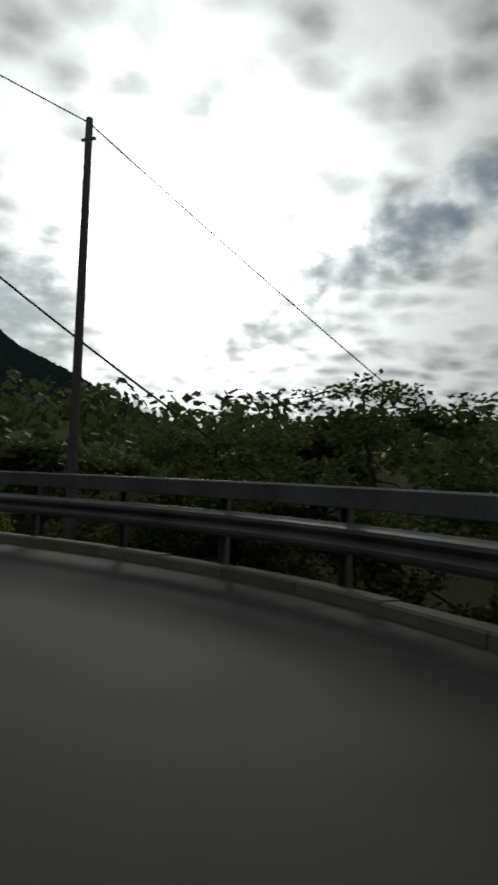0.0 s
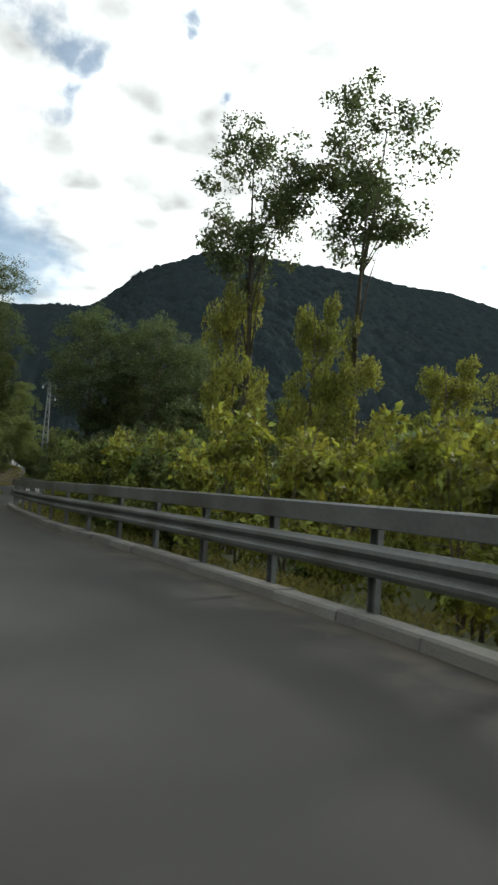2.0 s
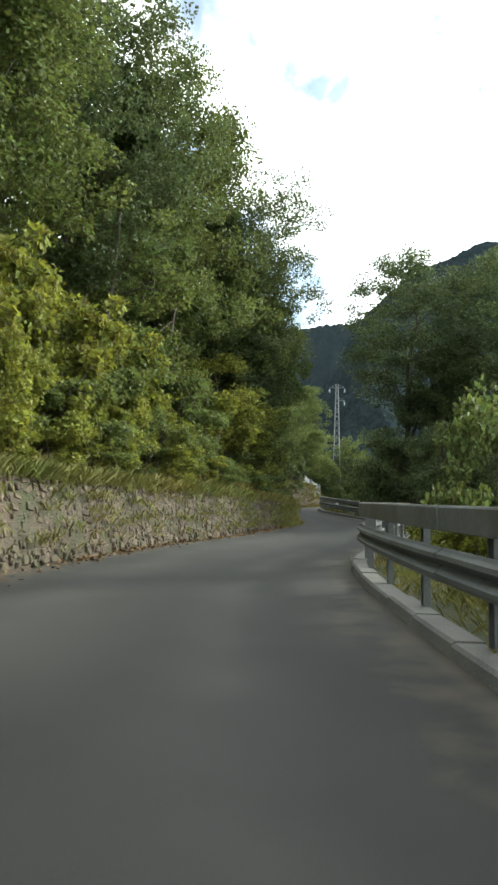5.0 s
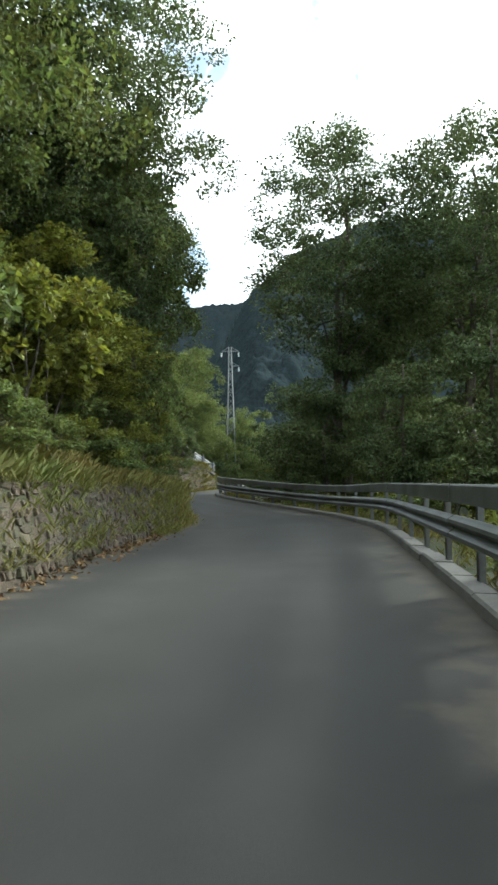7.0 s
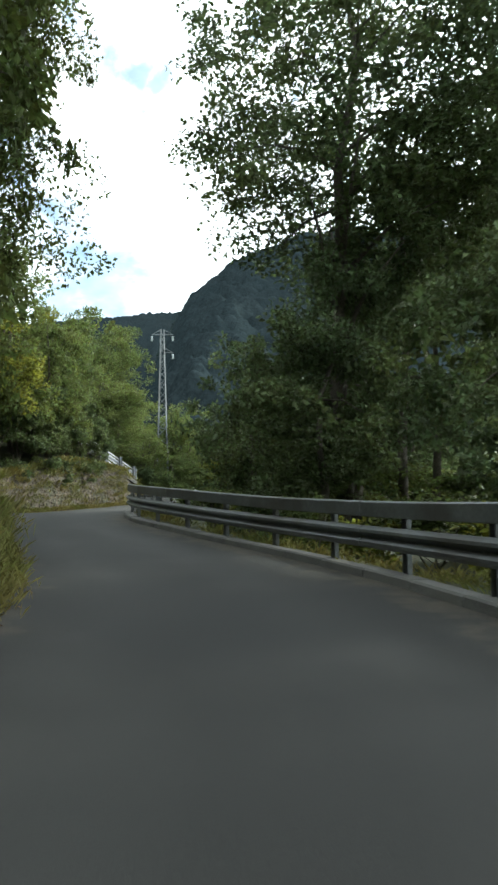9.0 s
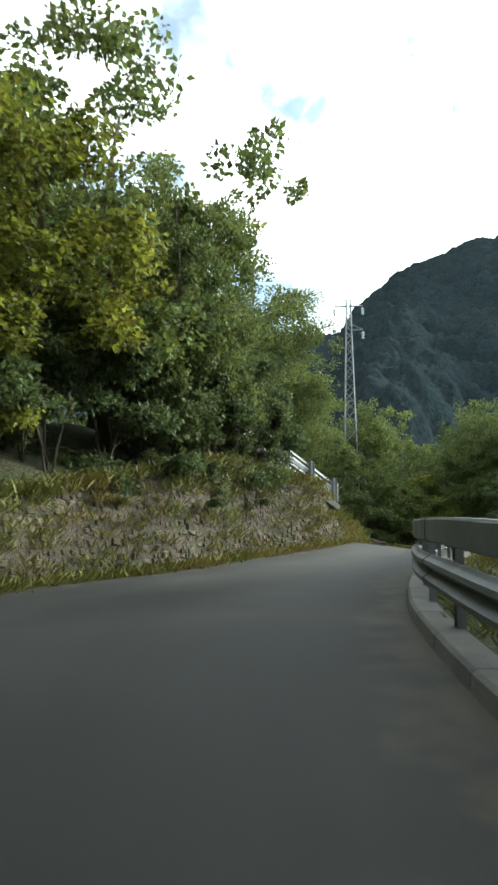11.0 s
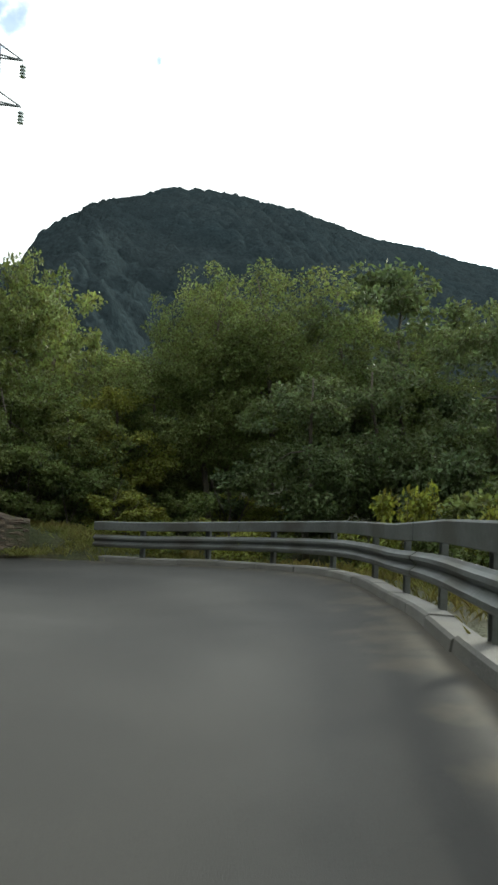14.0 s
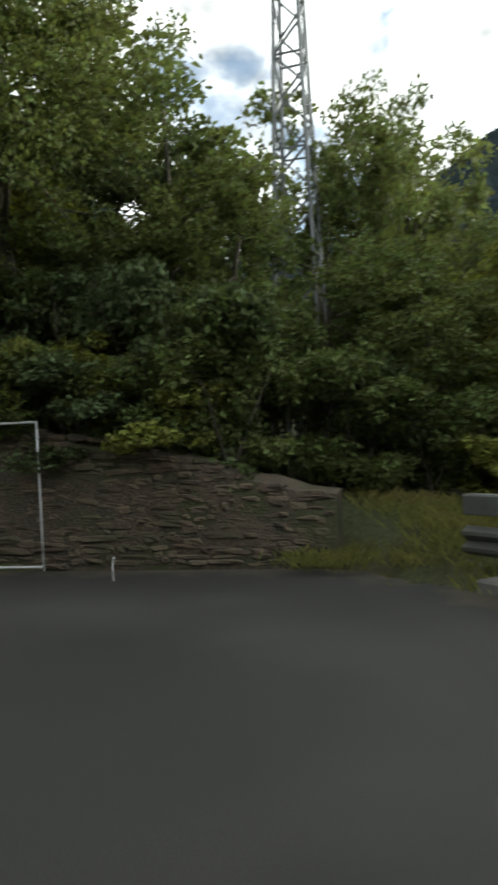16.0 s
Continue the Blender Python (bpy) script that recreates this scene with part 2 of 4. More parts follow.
M_CONCRETE = mat("kerb_concrete", (0.14, 0.137, 0.128), 0.9, var=0.25, scale=2, fine=60, bump=0.4, dist=0.008, stain=0.6, stain_col=(0.12, 0.115, 0.1), stain_scale=1.6, obj=0.15)
M_STEEL = mat("galvanised_steel", (0.2, 0.212, 0.212), 0.52, 0.6, var=0.12, scale=1.2, fine=20, bump=0.08, dist=0.004, tint=(0.14, 0.148, 0.148), stain=0.75, stain_col=(0.11, 0.105, 0.095), stain_scale=0.9)
M_PAINT = mat("white_painted_steel", (0.6, 0.62, 0.64), 0.5, 0.0, var=0.08, scale=2, fine=30, bump=0.05, dist=0.003, stain=0.35, stain_col=(0.5, 0.48, 0.44), stain_scale=3)
M_ZINC = mat("dull_zinc", (0.2, 0.215, 0.235), 0.7, 0.0, var=0.12, scale=1.5, fine=25, bump=0.05, dist=0.003, stain=0.4, stain_col=(0.13, 0.13, 0.13), stain_scale=2)
M_PYLON = mat("pylon_steel", (0.21, 0.225, 0.235), 0.55, 0.6, var=0.1, scale=1, fine=10, bump=0.05, dist=0.004)
M_GLASS = mat("insulator_glass", (0.5, 0.55, 0.55), 0.2, 0.0, var=0.05, bump=0.0)
M_POLE = mat("weathered_pole_wood", (0.12, 0.115, 0.11), 0.85, var=0.35, scale=2, fine=30, bump=0.5, dist=0.01, stretch=(4, 4, 0.4))
M_CABLE = mat("black_cable", (0.025, 0.025, 0.025), 0.6, var=0.1, bump=0.0)
M_BARK = mat("bark", (0.10, 0.085, 0.065), 0.95, var=0.4, scale=3, fine=30, bump=0.9, dist=0.03, tint=(0.06, 0.055, 0.045), stretch=(3, 3, 0.6))
LEAVES = [
    mat("leaf_green", (0.121, 0.148, 0.050), 0.6, var=0.15, scale=0.35, fine=8, bump=0.0, tint=(0.077, 0.110, 0.037), island=0.55, trans=0.34, spec=0.2),
    mat("leaf_yellow_green", (0.186, 0.200, 0.049), 0.6, var=0.15, scale=0.4, fine=8, bump=0.0, tint=(0.122, 0.148, 0.035), island=0.55, trans=0.38, spec=0.2),
    mat("leaf_dark", (0.090, 0.116, 0.046), 0.6, var=0.15, scale=0.35, fine=8, bump=0.0, tint=(0.058, 0.086, 0.039), island=0.5, trans=0.3, spec=0.2),
]
# distant woods: the bluish dark of aerial haze is mixed into both base colours
M_HAZY_FOREST = mat("hazy_forest_leaf", (0.022, 0.034, 0.03), 0.7, var=0.2, scale=0.03, fine=0.4, bump=0.0, tint=(0.018, 0.029, 0.027), island=0.1, trans=0.25, spec=0.05)
M_HAZY_CANOPY = mat("hazy_canopy", (0.021, 0.028, 0.030), 0.95, var=0.3, scale=0.02, fine=0.9, bump=0.6, dist=0.6, tint=(0.017, 0.025, 0.028), spec=0.0, stain=0.4, stain_col=(0.012, 0.017, 0.019), stain_scale=0.09)
M_GRASS = mat("dry_grass", (0.25, 0.215, 0.075), 0.7, var=0.2, scale=0.5, fine=9, bump=0.0, tint=(0.13, 0.16, 0.042), island=0.3, trans=0.35)
M_LITTER = mat("fallen_leaf", (0.17, 0.11, 0.05), 0.8, var=0.2, scale=4, fine=30, bump=0.0, island=0.5)


# ---- plan ----
LEFT = [(-8.5, -26.5), (-6.8, -20), (-5.9, -12), (-5.2, -4), (-4.6, 3), (-4.0, 8.5), (-3.2, 13.8), (-1.9, 18.8), (-0.7, 22), (0.1, 25.5), (0.9, 28.5), (2.1, 33.8), (2.4, 38.5), (1.56, 44), (0.05, 49.5), (-0.2, 54), (0.9, 58), (2.8, 61.4), (4.3, 64.8), (5.9, 67.2), (6.9, 68.9), (7.95, 71.5), (9.0, 74.9), (9.3, 77.6), (8.2, 80.3), (4.9, 81.8), (-0.6, 82.5), (-10.6, 83)]
RIGHT = [(-14.0, -38), (-8.5, -35), (-4.9, -32.8), (-2.1, -30.5), (0.3, -27.6), (1.8, -24.2), (2.6, -20.5), (2.85, -16), (2.5, -11.3), (2.1, -7), (1.65, -3), (1.35, 3.7), (1.35, 8), (1.6, 12), (2.3, 15), (3.2, 17.6), (4.0, 20.1), (5.8, 26.5), (6.7, 30), (7.2, 33.5), (7.3, 36.6), (6.8, 40), (5.95, 43.4), (5.25, 46.5), (5.0, 49), (5.2, 51.6), (5.8, 54.8), (7.0, 59), (8.6, 63), (10.6, 67.4), (12.6, 71.3), (14.9, 75), (16.4, 78), (16.8, 80.2), (16.3, 82.8), (15.0, 85.2), (14.1, 86.6)]
NORTH = [(13.6, 87.2), (13.0, 87.9), (10.8, 88.1), (8.3, 88.3), (3.4, 88.8), (-10.6, 89.5)]


def smooth(pts, step=0.5):
    """Points along a Catmull-Rom curve, about step apart."""
    p = [Vector((*q, 0)) for q in pts]
    p = [p[0] * 2 - p[1]] + p + [p[-1] * 2 - p[-2]]
    out = []
    for i in range(1, len(p) - 2):
        a, b, c, d = p[i - 1:i + 3]
        n = max(2, int((c - b).length / step))
        for k in range(n):
            t = k / n
            out.append(0.5 * (2 * b + (c - a) * t + (2 * a - 5 * b + 4 * c - d) * t * t + (3 * b - a - 3 * c + d) * t ** 3))
    out.append(p[-2])
    return out


def resample(line, step):
    """The same line with even steps: (place, heading) pairs."""
    out, carry = [], 0.0
    for a, b in zip(line, line[1:]):
        ln = (b - a).length
        t = carry
        while t < ln:
            out.append((a.lerp(b, t / ln), (b - a).normalized()))
            t += step
        carry = t - ln
    return out


L_LINE, R_LINE, N_LINE = smooth(LEFT), smooth(RIGHT), smooth(NORTH)


def dist_to(line, X, Y):
    d = np.full(X.shape, 1e9)
    s = np.zeros(X.shape)
    for a, b in zip(line[:-1:2], line[2::2]):
        ab = b - a
        l2 = ab.x ** 2 + ab.y ** 2 + 1e-9
        t = np.clip(((X - a.x) * ab.x + (Y - a.y) * ab.y) / l2, 0, 1)
        q = np.hypot(X - a.x - t * ab.x, Y - a.y - t * ab.y)
        near = q < d
        d = np.where(near, q, d)
        s = np.where(near, a.y + t * ab.y, s)
    return d, s


ROAD_POLY = L_LINE + [Vector((-10, 89.5, 0))] + N_LINE[::-1] + R_LINE[::-1]


def inside_road(X, Y):
    hit = np.zeros(X.shape, bool)
    pts = ROAD_POLY
    for a, b in zip(pts, pts[1:] + pts[:1]):
        if a.y == b.y:
            continue
        c = ((a.y > Y) != (b.y > Y)) & (X < (b.x - a.x) * (Y - a.y) / (b.y - a.y) + a.x)
        hit ^= c
    return hit


# ridges round the valley, as bearing, distance and height from (5, 30)
RIDGE = [(-180, 420, 60), (-120, 300, 90), (-60, 220, 110), (-20, 280, 100), (-8, 330, 50), (0, 400, 30), (5, 430, 45), (7, 430, 68), (8.5, 430, 92), (9.6, 430, 109), (10.5, 440, 118), (12, 470, 137), (13.5, 515, 162), (14.3, 545, 175), (15.2, 570, 188), (17, 620, 211), (19.5, 640, 228), (22, 645, 231), (25, 650, 229), (28, 690, 237), (30, 740, 251), (33, 900, 295), (36, 1050, 327), (40, 1150, 342), (43, 1150, 319), (46, 1150, 302), (48, 1100, 270), (50.5, 1050, 224), (54, 1000, 165), (62.8, 800, 75), (71.4, 600, 14), (75, 520, 25), (100, 450, 30), (140, 430, 45), (180, 420, 60)]
RA = np.array(RIDGE, float)
FAR_RIDGE = [(-16, 255), (-8, 270), (2, 306), (4.7, 309), (6.5, 318), (8.5, 320), (9.45, 326), (12, 338), (16, 330), (20, 300)]


def wall_height(s):
    """Height of the retaining wall along the road's left edge."""
    return np.interp(s, [-10, 8, 16, 20, 27, 35, 41, 51, 56, 60, 64, 66.3, 68.7, 71, 74, 78], [1.6, 1.6, 1.5, 1.4, 1.3, 1.1, 0.8, 0.75, 1.15, 1.9, 2.5, 2.3, 1.95, 0.85, 0.45, 0.2])


# downward slope of the road along y, in degrees, and the height that comes of it
SLOPE = [(-40, 0), (-15, 0), (3.4, 0.27), (13.6, 0.35), (20.7, 0.42), (24.3, 0.45), (28, 0.45), (34.3, 0.45), (38, -1.4), (44, -2.4), (50, -1.2), (55.7, 2.35), (62.7, 2.4), (68.5, 2.5), (71.3, 2.8), (73.4, 3.1), (76, 3.5), (79, 3.5), (110, 3.5)]
FALL_Y = np.arange(-40, 140, 0.25)
FALL_Z = -np.concatenate([[0], np.cumsum(np.tan(np.radians(np.interp(FALL_Y, *zip(*SLOPE)))) * 0.25)[:-1]])


def fall(y):
    return np.interp(y, FALL_Y, FALL_Z)


def road_z(x, y, dl=None):
    """Height of the road: it runs over a crest before the hairpin, its inside edge highest."""
    if dl is None:
        dl = dist_to(L_LINE, np.atleast_1d(np.asarray(x, float)), np.atleast_1d(np.asarray(y, float)))[0].reshape(np.shape(x))
    z = np.interp(y, [50, 54, 59.4, 62.7, 65.5, 68.5, 71.3, 73.4, 76, 79, 85], [0, -0.03, 0.08, 0.17, 0.23, 0.36, 0.42, 0.36, 0.22, 0.18, 0])
    return z + fall(y) + np.interp(y, [60, 65, 68.8, 72, 75, 77.5, 81], [0, 0.1, 0.22, 0.33, 0.38, 0.3, 0]) * np.clip(1 - np.asarray(dl) / 2.5, 0, 1)


def terrain(X, Y):
    X, Y = np.asarray(X, float), np.asarray(Y, float)
    dl, sl = dist_to(L_LINE, X, Y)
    dr, sr = dist_to(R_LINE, X, Y)
    dn, sn = dist_to(N_LINE, X, Y)
    hw = wall_height(sl)
    # the bank, steep above the wall; lower at the spur beside the bend
    steep = np.interp(sl, [-10, 40, 55, 64, 70, 80], [0.8, 0.75, 0.8, 0.55, 0.25, 0.1])
    hl = np.where(dl < 0.3, -0.22, np.minimum(hw - 0.1, (dl - 0.3) / 0.35 * hw)) + steep * np.clip(dl - 0.6, 0, 14) + 0.45 * np.clip(dl - 14.6, 0, 130)
    hr = np.where(dr < 1.0, -0.03, -0.62 * np.clip(dr - 1.0, 0, 11) - 0.1 * np.clip(dr - 12, 0, 25))
    hn = np.where(dn < 0.3, -0.22, np.clip((dn - 0.3) / 0.4, 0, 1) * np.interp(X, [8.5, 13.5], [1.75, 0.55])) + 0.45 * np.clip(dn - 0.6, 0, 60)
    w = [1 / (q + 0.05) ** 3 for q in (dl, dr, dn)]
    near = (hl * w[0] + hr * w[1] + hn * w[2]) / sum(w)
    near = np.where(inside_road(X, Y), -0.22, near) + road_z(X, Y, dl)
    a = np.degrees(np.arctan2(X - 5, Y - 30))
    r = np.hypot(X - 5, Y - 30)
    rd, rh = np.interp(a, RA[:, 0], RA[:, 1]), np.interp(a, RA[:, 0], RA[:, 2])
    u = r / rd
    up = np.clip((u - 0.22) / 0.78, 0, 1)
    hill = np.where(u < 1, -9 + (rh + 9) * up ** 0.85, rh - 0.15 * (r - rd))
    k = np.clip((np.minimum(np.minimum(dl, dr), dn) - 28) / 45, 0, 1)
    k = k * k * (3 - 2 * k)
    return near * (1 - k) + np.maximum(hill, -12) * k


def ground_at(x, y):
    return float(terrain(np.array([x]), np.array([y]))[0])


# ---- mesh helpers ----
def mesh_of(name, bm, material):
    me = bpy.data.meshes.new(name)
    bm.to_mesh(me)
    bm.free()
    me.materials.append(material)
    return me


def part(name, bm, material, parent=None, label=""):
    ob = new(name, mesh_of(name, bm, material))
    ob.parent = parent
    return tagged(ob, label)


def raw(name, verts, faces, material, smooth_shade=False):
    me = bpy.data.meshes.new(name)
    me.from_pydata([tuple(v) for v in verts] if not isinstance(verts, np.ndarray) else verts.tolist(), [], faces if isinstance(faces, list) else faces.tolist())
    me.materials.append(material)
    if smooth_shade:
        me.polygons.foreach_set("use_smooth", [True] * len(me.polygons))
    return me


def add_box(bm, size, m, bevel=0.0):
    r = bmesh.ops.create_cube(bm, size=1, matrix=m @ Matrix.Diagonal((*size, 1)))
    if bevel:
        es = list({e for v in r["verts"] for e in v.link_edges})
        bmesh.ops.bevel(bm, geom=es, offset=bevel, segments=1, affect="EDGES")


def add_tube(bm, pts, radii, sides=8, cap=True):
    rings = []
    up = Vector((0, 0, 1))
    for i, p in enumerate(pts):
        d = (pts[min(i + 1, len(pts) - 1)] - pts[max(i - 1, 0)]).normalized()
        s = d.cross(up if abs(d.z) < 0.95 else Vector((1, 0, 0))).normalized()
        t = s.cross(d)
        rings.append([bm.verts.new(p + radii[i] * (math.cos(a) * s + math.sin(a) * t)) for a in (2 * math.pi * k / sides for k in range(sides))])
    for a, b in zip(rings, rings[1:]):
        for k in range(sides):
            f = bm.faces.new((a[k], a[(k + 1) % sides], b[(k + 1) % sides], b[k]))
            f.smooth = True
    if cap:
        bm.faces.new(rings[0][::-1])
        bm.faces.new(rings[-1])


def add_bar(bm, a, b, w):
    d = b - a
    add_box(bm, (w, w, d.length), Matrix.Translation((a + b) / 2) @ d.to_track_quat("Z", "Y").to_matrix().to_4x4())


# ---- ground, road ----
def lines(lo, hi, d0, d1, step, far0, far1):
    inner = list(np.arange(d0, d1 + 1e-6, step))
    left, right, s, p = [], [], step, d0
    while p > far0:
        s *= 1.13
        p -= min(s, 14)
        left.append(p)
    s, p = step, d1
    while p < far1:
        s *= 1.13
        p += min(s, 14)
        right.append(p)
    return np.array(left[::-1] + inner + right)


GX = lines(0, 0, -13, 22, 0.5, -500, 1250)
GY = lines(0, 0, -39, 95, 0.6, -350, 1450)
XX, YY = np.meshgrid(GX, GY)
ZZ = terrain(XX, YY)
ZZ = ZZ + np.where(inside_road(XX, YY), 0.0, np.where(ZZ > 0.6, 0.12, 0.0)) * np.sin(XX * 1.7 + np.sin(YY * 1.3) * 2) * np.sin(YY * 1.1)
nx, ny = len(GX), len(GY)
ids = np.arange(nx * ny).reshape(ny, nx)
quads = np.stack([ids[:-1, :-1], ids[:-1, 1:], ids[1:, 1:], ids[1:, :-1]], -1).reshape(-1, 4)
ground = new("ground", raw("ground", np.stack([XX, YY, ZZ], -1).reshape(-1, 3), quads, M_SOIL, True))
tagged(ground, "grassy earth bank falling away into a wooded valley", "ground", kind="structure")



def road_surface():
    """A fine sheet inside the road's edges; its outer corners are drawn in to the edge."""
    gx, gy = np.arange(-15, 20, 0.5), np.arange(-39, 91, 0.5)
    X, Y = np.meshgrid(gx, gy)
    ok = inside_road(X, Y)
    cell = ok[:-1, :-1] | ok[1:, :-1] | ok[:-1, 1:] | ok[1:, 1:]
    edge = np.array([(p.x, p.y) for p in ROAD_POLY])
    used = np.zeros(X.shape, bool)
    for a, b in ((slice(None, -1), slice(None, -1)), (slice(1, None), slice(None, -1)), (slice(None, -1), slice(1, None)), (slice(1, None), slice(1, None))):
        used[a, b] |= cell
    out = np.argwhere(used & ~ok)
    for r, c in out:
        q = edge[np.argmin((edge[:, 0] - X[r, c]) ** 2 + (edge[:, 1] - Y[r, c]) ** 2)]
        X[r, c], Y[r, c] = q
    Z = road_z(X, Y)
    num = np.cumsum(used.ravel()).reshape(X.shape) - 1
    r, c = np.nonzero(cell)
    quads = np.stack([num[r, c], num[r, c + 1], num[r + 1, c + 1], num[r + 1, c]], 1)
    return np.stack([X, Y, Z], -1)[used], quads


rv, rq = road_surface()
road = new("road", raw("road", rv, rq, M_ASPHALT, True))
d_left, d_right = dist_to(L_LINE, rv[:, 0], rv[:, 1])[0], np.minimum(dist_to(R_LINE, rv[:, 0], rv[:, 1])[0], dist_to(N_LINE, rv[:, 0], rv[:, 1])[0])
road.data.attributes.new("across", "FLOAT", "POINT").data.foreach_set("value", (d_left / (d_left + d_right + 1e-6)).astype(np.float32))
road.data.attributes.new("edge", "FLOAT", "POINT").data.foreach_set("value", np.minimum(d_left, d_right).astype(np.float32))
tagged(road, "worn grey asphalt of a narrow mountain road", "road", kind="structure")


# ---- kerb and guard rail on the valley side ----
def offset_line(line, off):
    out = []
    for i, p in enumerate(line):
        d = (line[min(i + 1, len(line) - 1)] - line[max(i - 1, 0)]).normalized()
        out.append(p + Vector((d.y, -d.x, 0)) * off)
    return out


def sweep(bm, line, profile, close=True, drop=None):
    """Carries a cross-section (out from the road, height) along a line, let down by drop(y)."""
    rings = []
    for i, p in enumerate(line):
        d = (line[min(i + 1, len(line) - 1)] - line[max(i - 1, 0)]).normalized()
        o = Vector((d.y, -d.x, 0))
        g = float(road_z(p.x, p.y, 9)) - (drop(p.y) if drop else 0)
        rings.append([bm.verts.new(p + o * q[0] + Vector((0, 0, q[1] + g))) for q in profile])
    n = len(profile)
    for a, b in zip(rings, rings[1:]):
        for k in range(n if close else n - 1):
            bm.faces.new((a[k], b[k], b[(k + 1) % n], a[(k + 1) % n]))
    if close:
        bm.faces.new(rings[0])
        bm.faces.new(rings[-1][::-1])
    bmesh.ops.recalc_face_normals(bm, faces=bm.faces)


kerb = tagged(new("kerb"), "low concrete kerb under the guard rail at the road edge", "kerb", kind="structure")
k_line = [q[0] for q in resample(R_LINE, 0.25)]
for i in range(0, len(k_line) - 5, 5):
    bm = bmesh.new()
    j = random.uniform(-0.012, 0.012)
    seg = [p.copy() for p in k_line[i:i + 6]]
    seg[-1] = seg[-1].lerp(seg[-2], 0.06)
    sweep(bm, seg, [(-0.02 + j, -0.05), (0.0 + j, 0.10 + j), (0.03 + j, 0.125 + j), (0.26 + j, 0.12 + j), (0.3, -0.05)])
    part("kerb_stone", bm, M_CONCRETE, kerb)

W_BEAM = [(0.0, 0.78), (-0.03, 0.755), (-0.075, 0.73), (-0.08, 0.69), (-0.03, 0.655), (0.0, 0.625), (-0.03, 0.595), (-0.08, 0.56), (-0.075, 0.52), (-0.03, 0.49), (0.0, 0.47), (0.012, 0.47), (-0.018, 0.495), (-0.06, 0.525), (-0.066, 0.555), (-0.02, 0.592), (0.012, 0.625), (-0.02, 0.658), (-0.066, 0.692), (-0.06, 0.727), (-0.018, 0.75), (0.012, 0.78)]
TOP_RAIL = [(-0.04, 0.93), (-0.05, 0.94), (-0.05, 1.13), (-0.035, 1.15), (0.06, 1.15), (0.06, 1.135), (-0.03, 1.135), (-0.035, 1.12), (-0.035, 0.945), (0.06, 0.945), (0.06, 0.93)]


def rail_drop(y):
    """The rail stands lower past the bend than before it."""
    return 0.14 * float(np.interp(y, (30, 40), (0, 1)))


def guard_rail(line, label):
    root = tagged(new("guard_rail"), label, "guard rail", "guard rails on the valley side")
    pts = resample(line, 0.5)
    beam_line = [q[0] for q in pts]
    for i in range(0, len(beam_line) - 1, 8):
        seg = beam_line[i:i + 9]
        if len(seg) < 2:
            continue
        lap = 0.012 if (i // 8) % 2 else 0.0
        bm = bmesh.new()
        sweep(bm, offset_line(seg, 0.16 - lap), W_BEAM, drop=lambda y: 0.8 * rail_drop(y))
        part("beam", bm, M_STEEL, root, "galvanised corrugated steel beam")
        bm = bmesh.new()
        sweep(bm, offset_line(seg, 0.16 - lap), TOP_RAIL, drop=rail_drop)
        part("top_rail", bm, M_STEEL, root, "galvanised steel top rail")
    post_me = None
    for i in range(2, len(pts), 4):
        p, d = pts[i]
        if post_me is None:
            bm = bmesh.new()
            add_box(bm, (0.012, 0.12, 1.24), pose(0.28, 0, 0.5))
            add_box(bm, (0.07, 0.01, 1.24), pose(0.25, 0.06, 0.5))
            add_box(bm, (0.07, 0.01, 1.24), pose(0.25, -0.06, 0.5))
            add_box(bm, (0.1, 0.09, 0.16), pose(0.2, 0, 0.62))
            post_me = mesh_of("post", bm, M_STEEL)
        ob = new("post", post_me)
        ob.parent = root
        ob.matrix_basis = Matrix.Translation((p.x, p.y, float(road_z(p.x, p.y, 9)) - rail_drop(p.y))) @ Matrix.Rotation(math.atan2(-d.x, d.y), 4, "Z")
    return root


guard_rail(R_LINE, "weathered galvanised double guard rail along the valley side of the road")



# ---- stone walls ----
def stone_mesh(seed):
    rnd = random.Random(seed)
    bm = bmesh.new()
    bmesh.ops.create_cube(bm, size=1)
    bmesh.ops.bevel(bm, geom=bm.edges[:], offset=0.2, segments=1, affect="EDGES")
    for v in bm.verts:
        v.co += Vector((rnd.uniform(-1, 1), rnd.uniform(-1, 1), rnd.uniform(-1, 1))) * 0.1
    for f in bm.faces:
        f.smooth = False
    return bm


STONES = [mesh_of("stone", stone_mesh(i), M_STONE) for i in range(9)]
STONE_RAW = []
for me in STONES:
    STONE_RAW.append((np.array([v.co[:] for v in me.vertices]), [list(p.vertices) for p in me.polygons]))


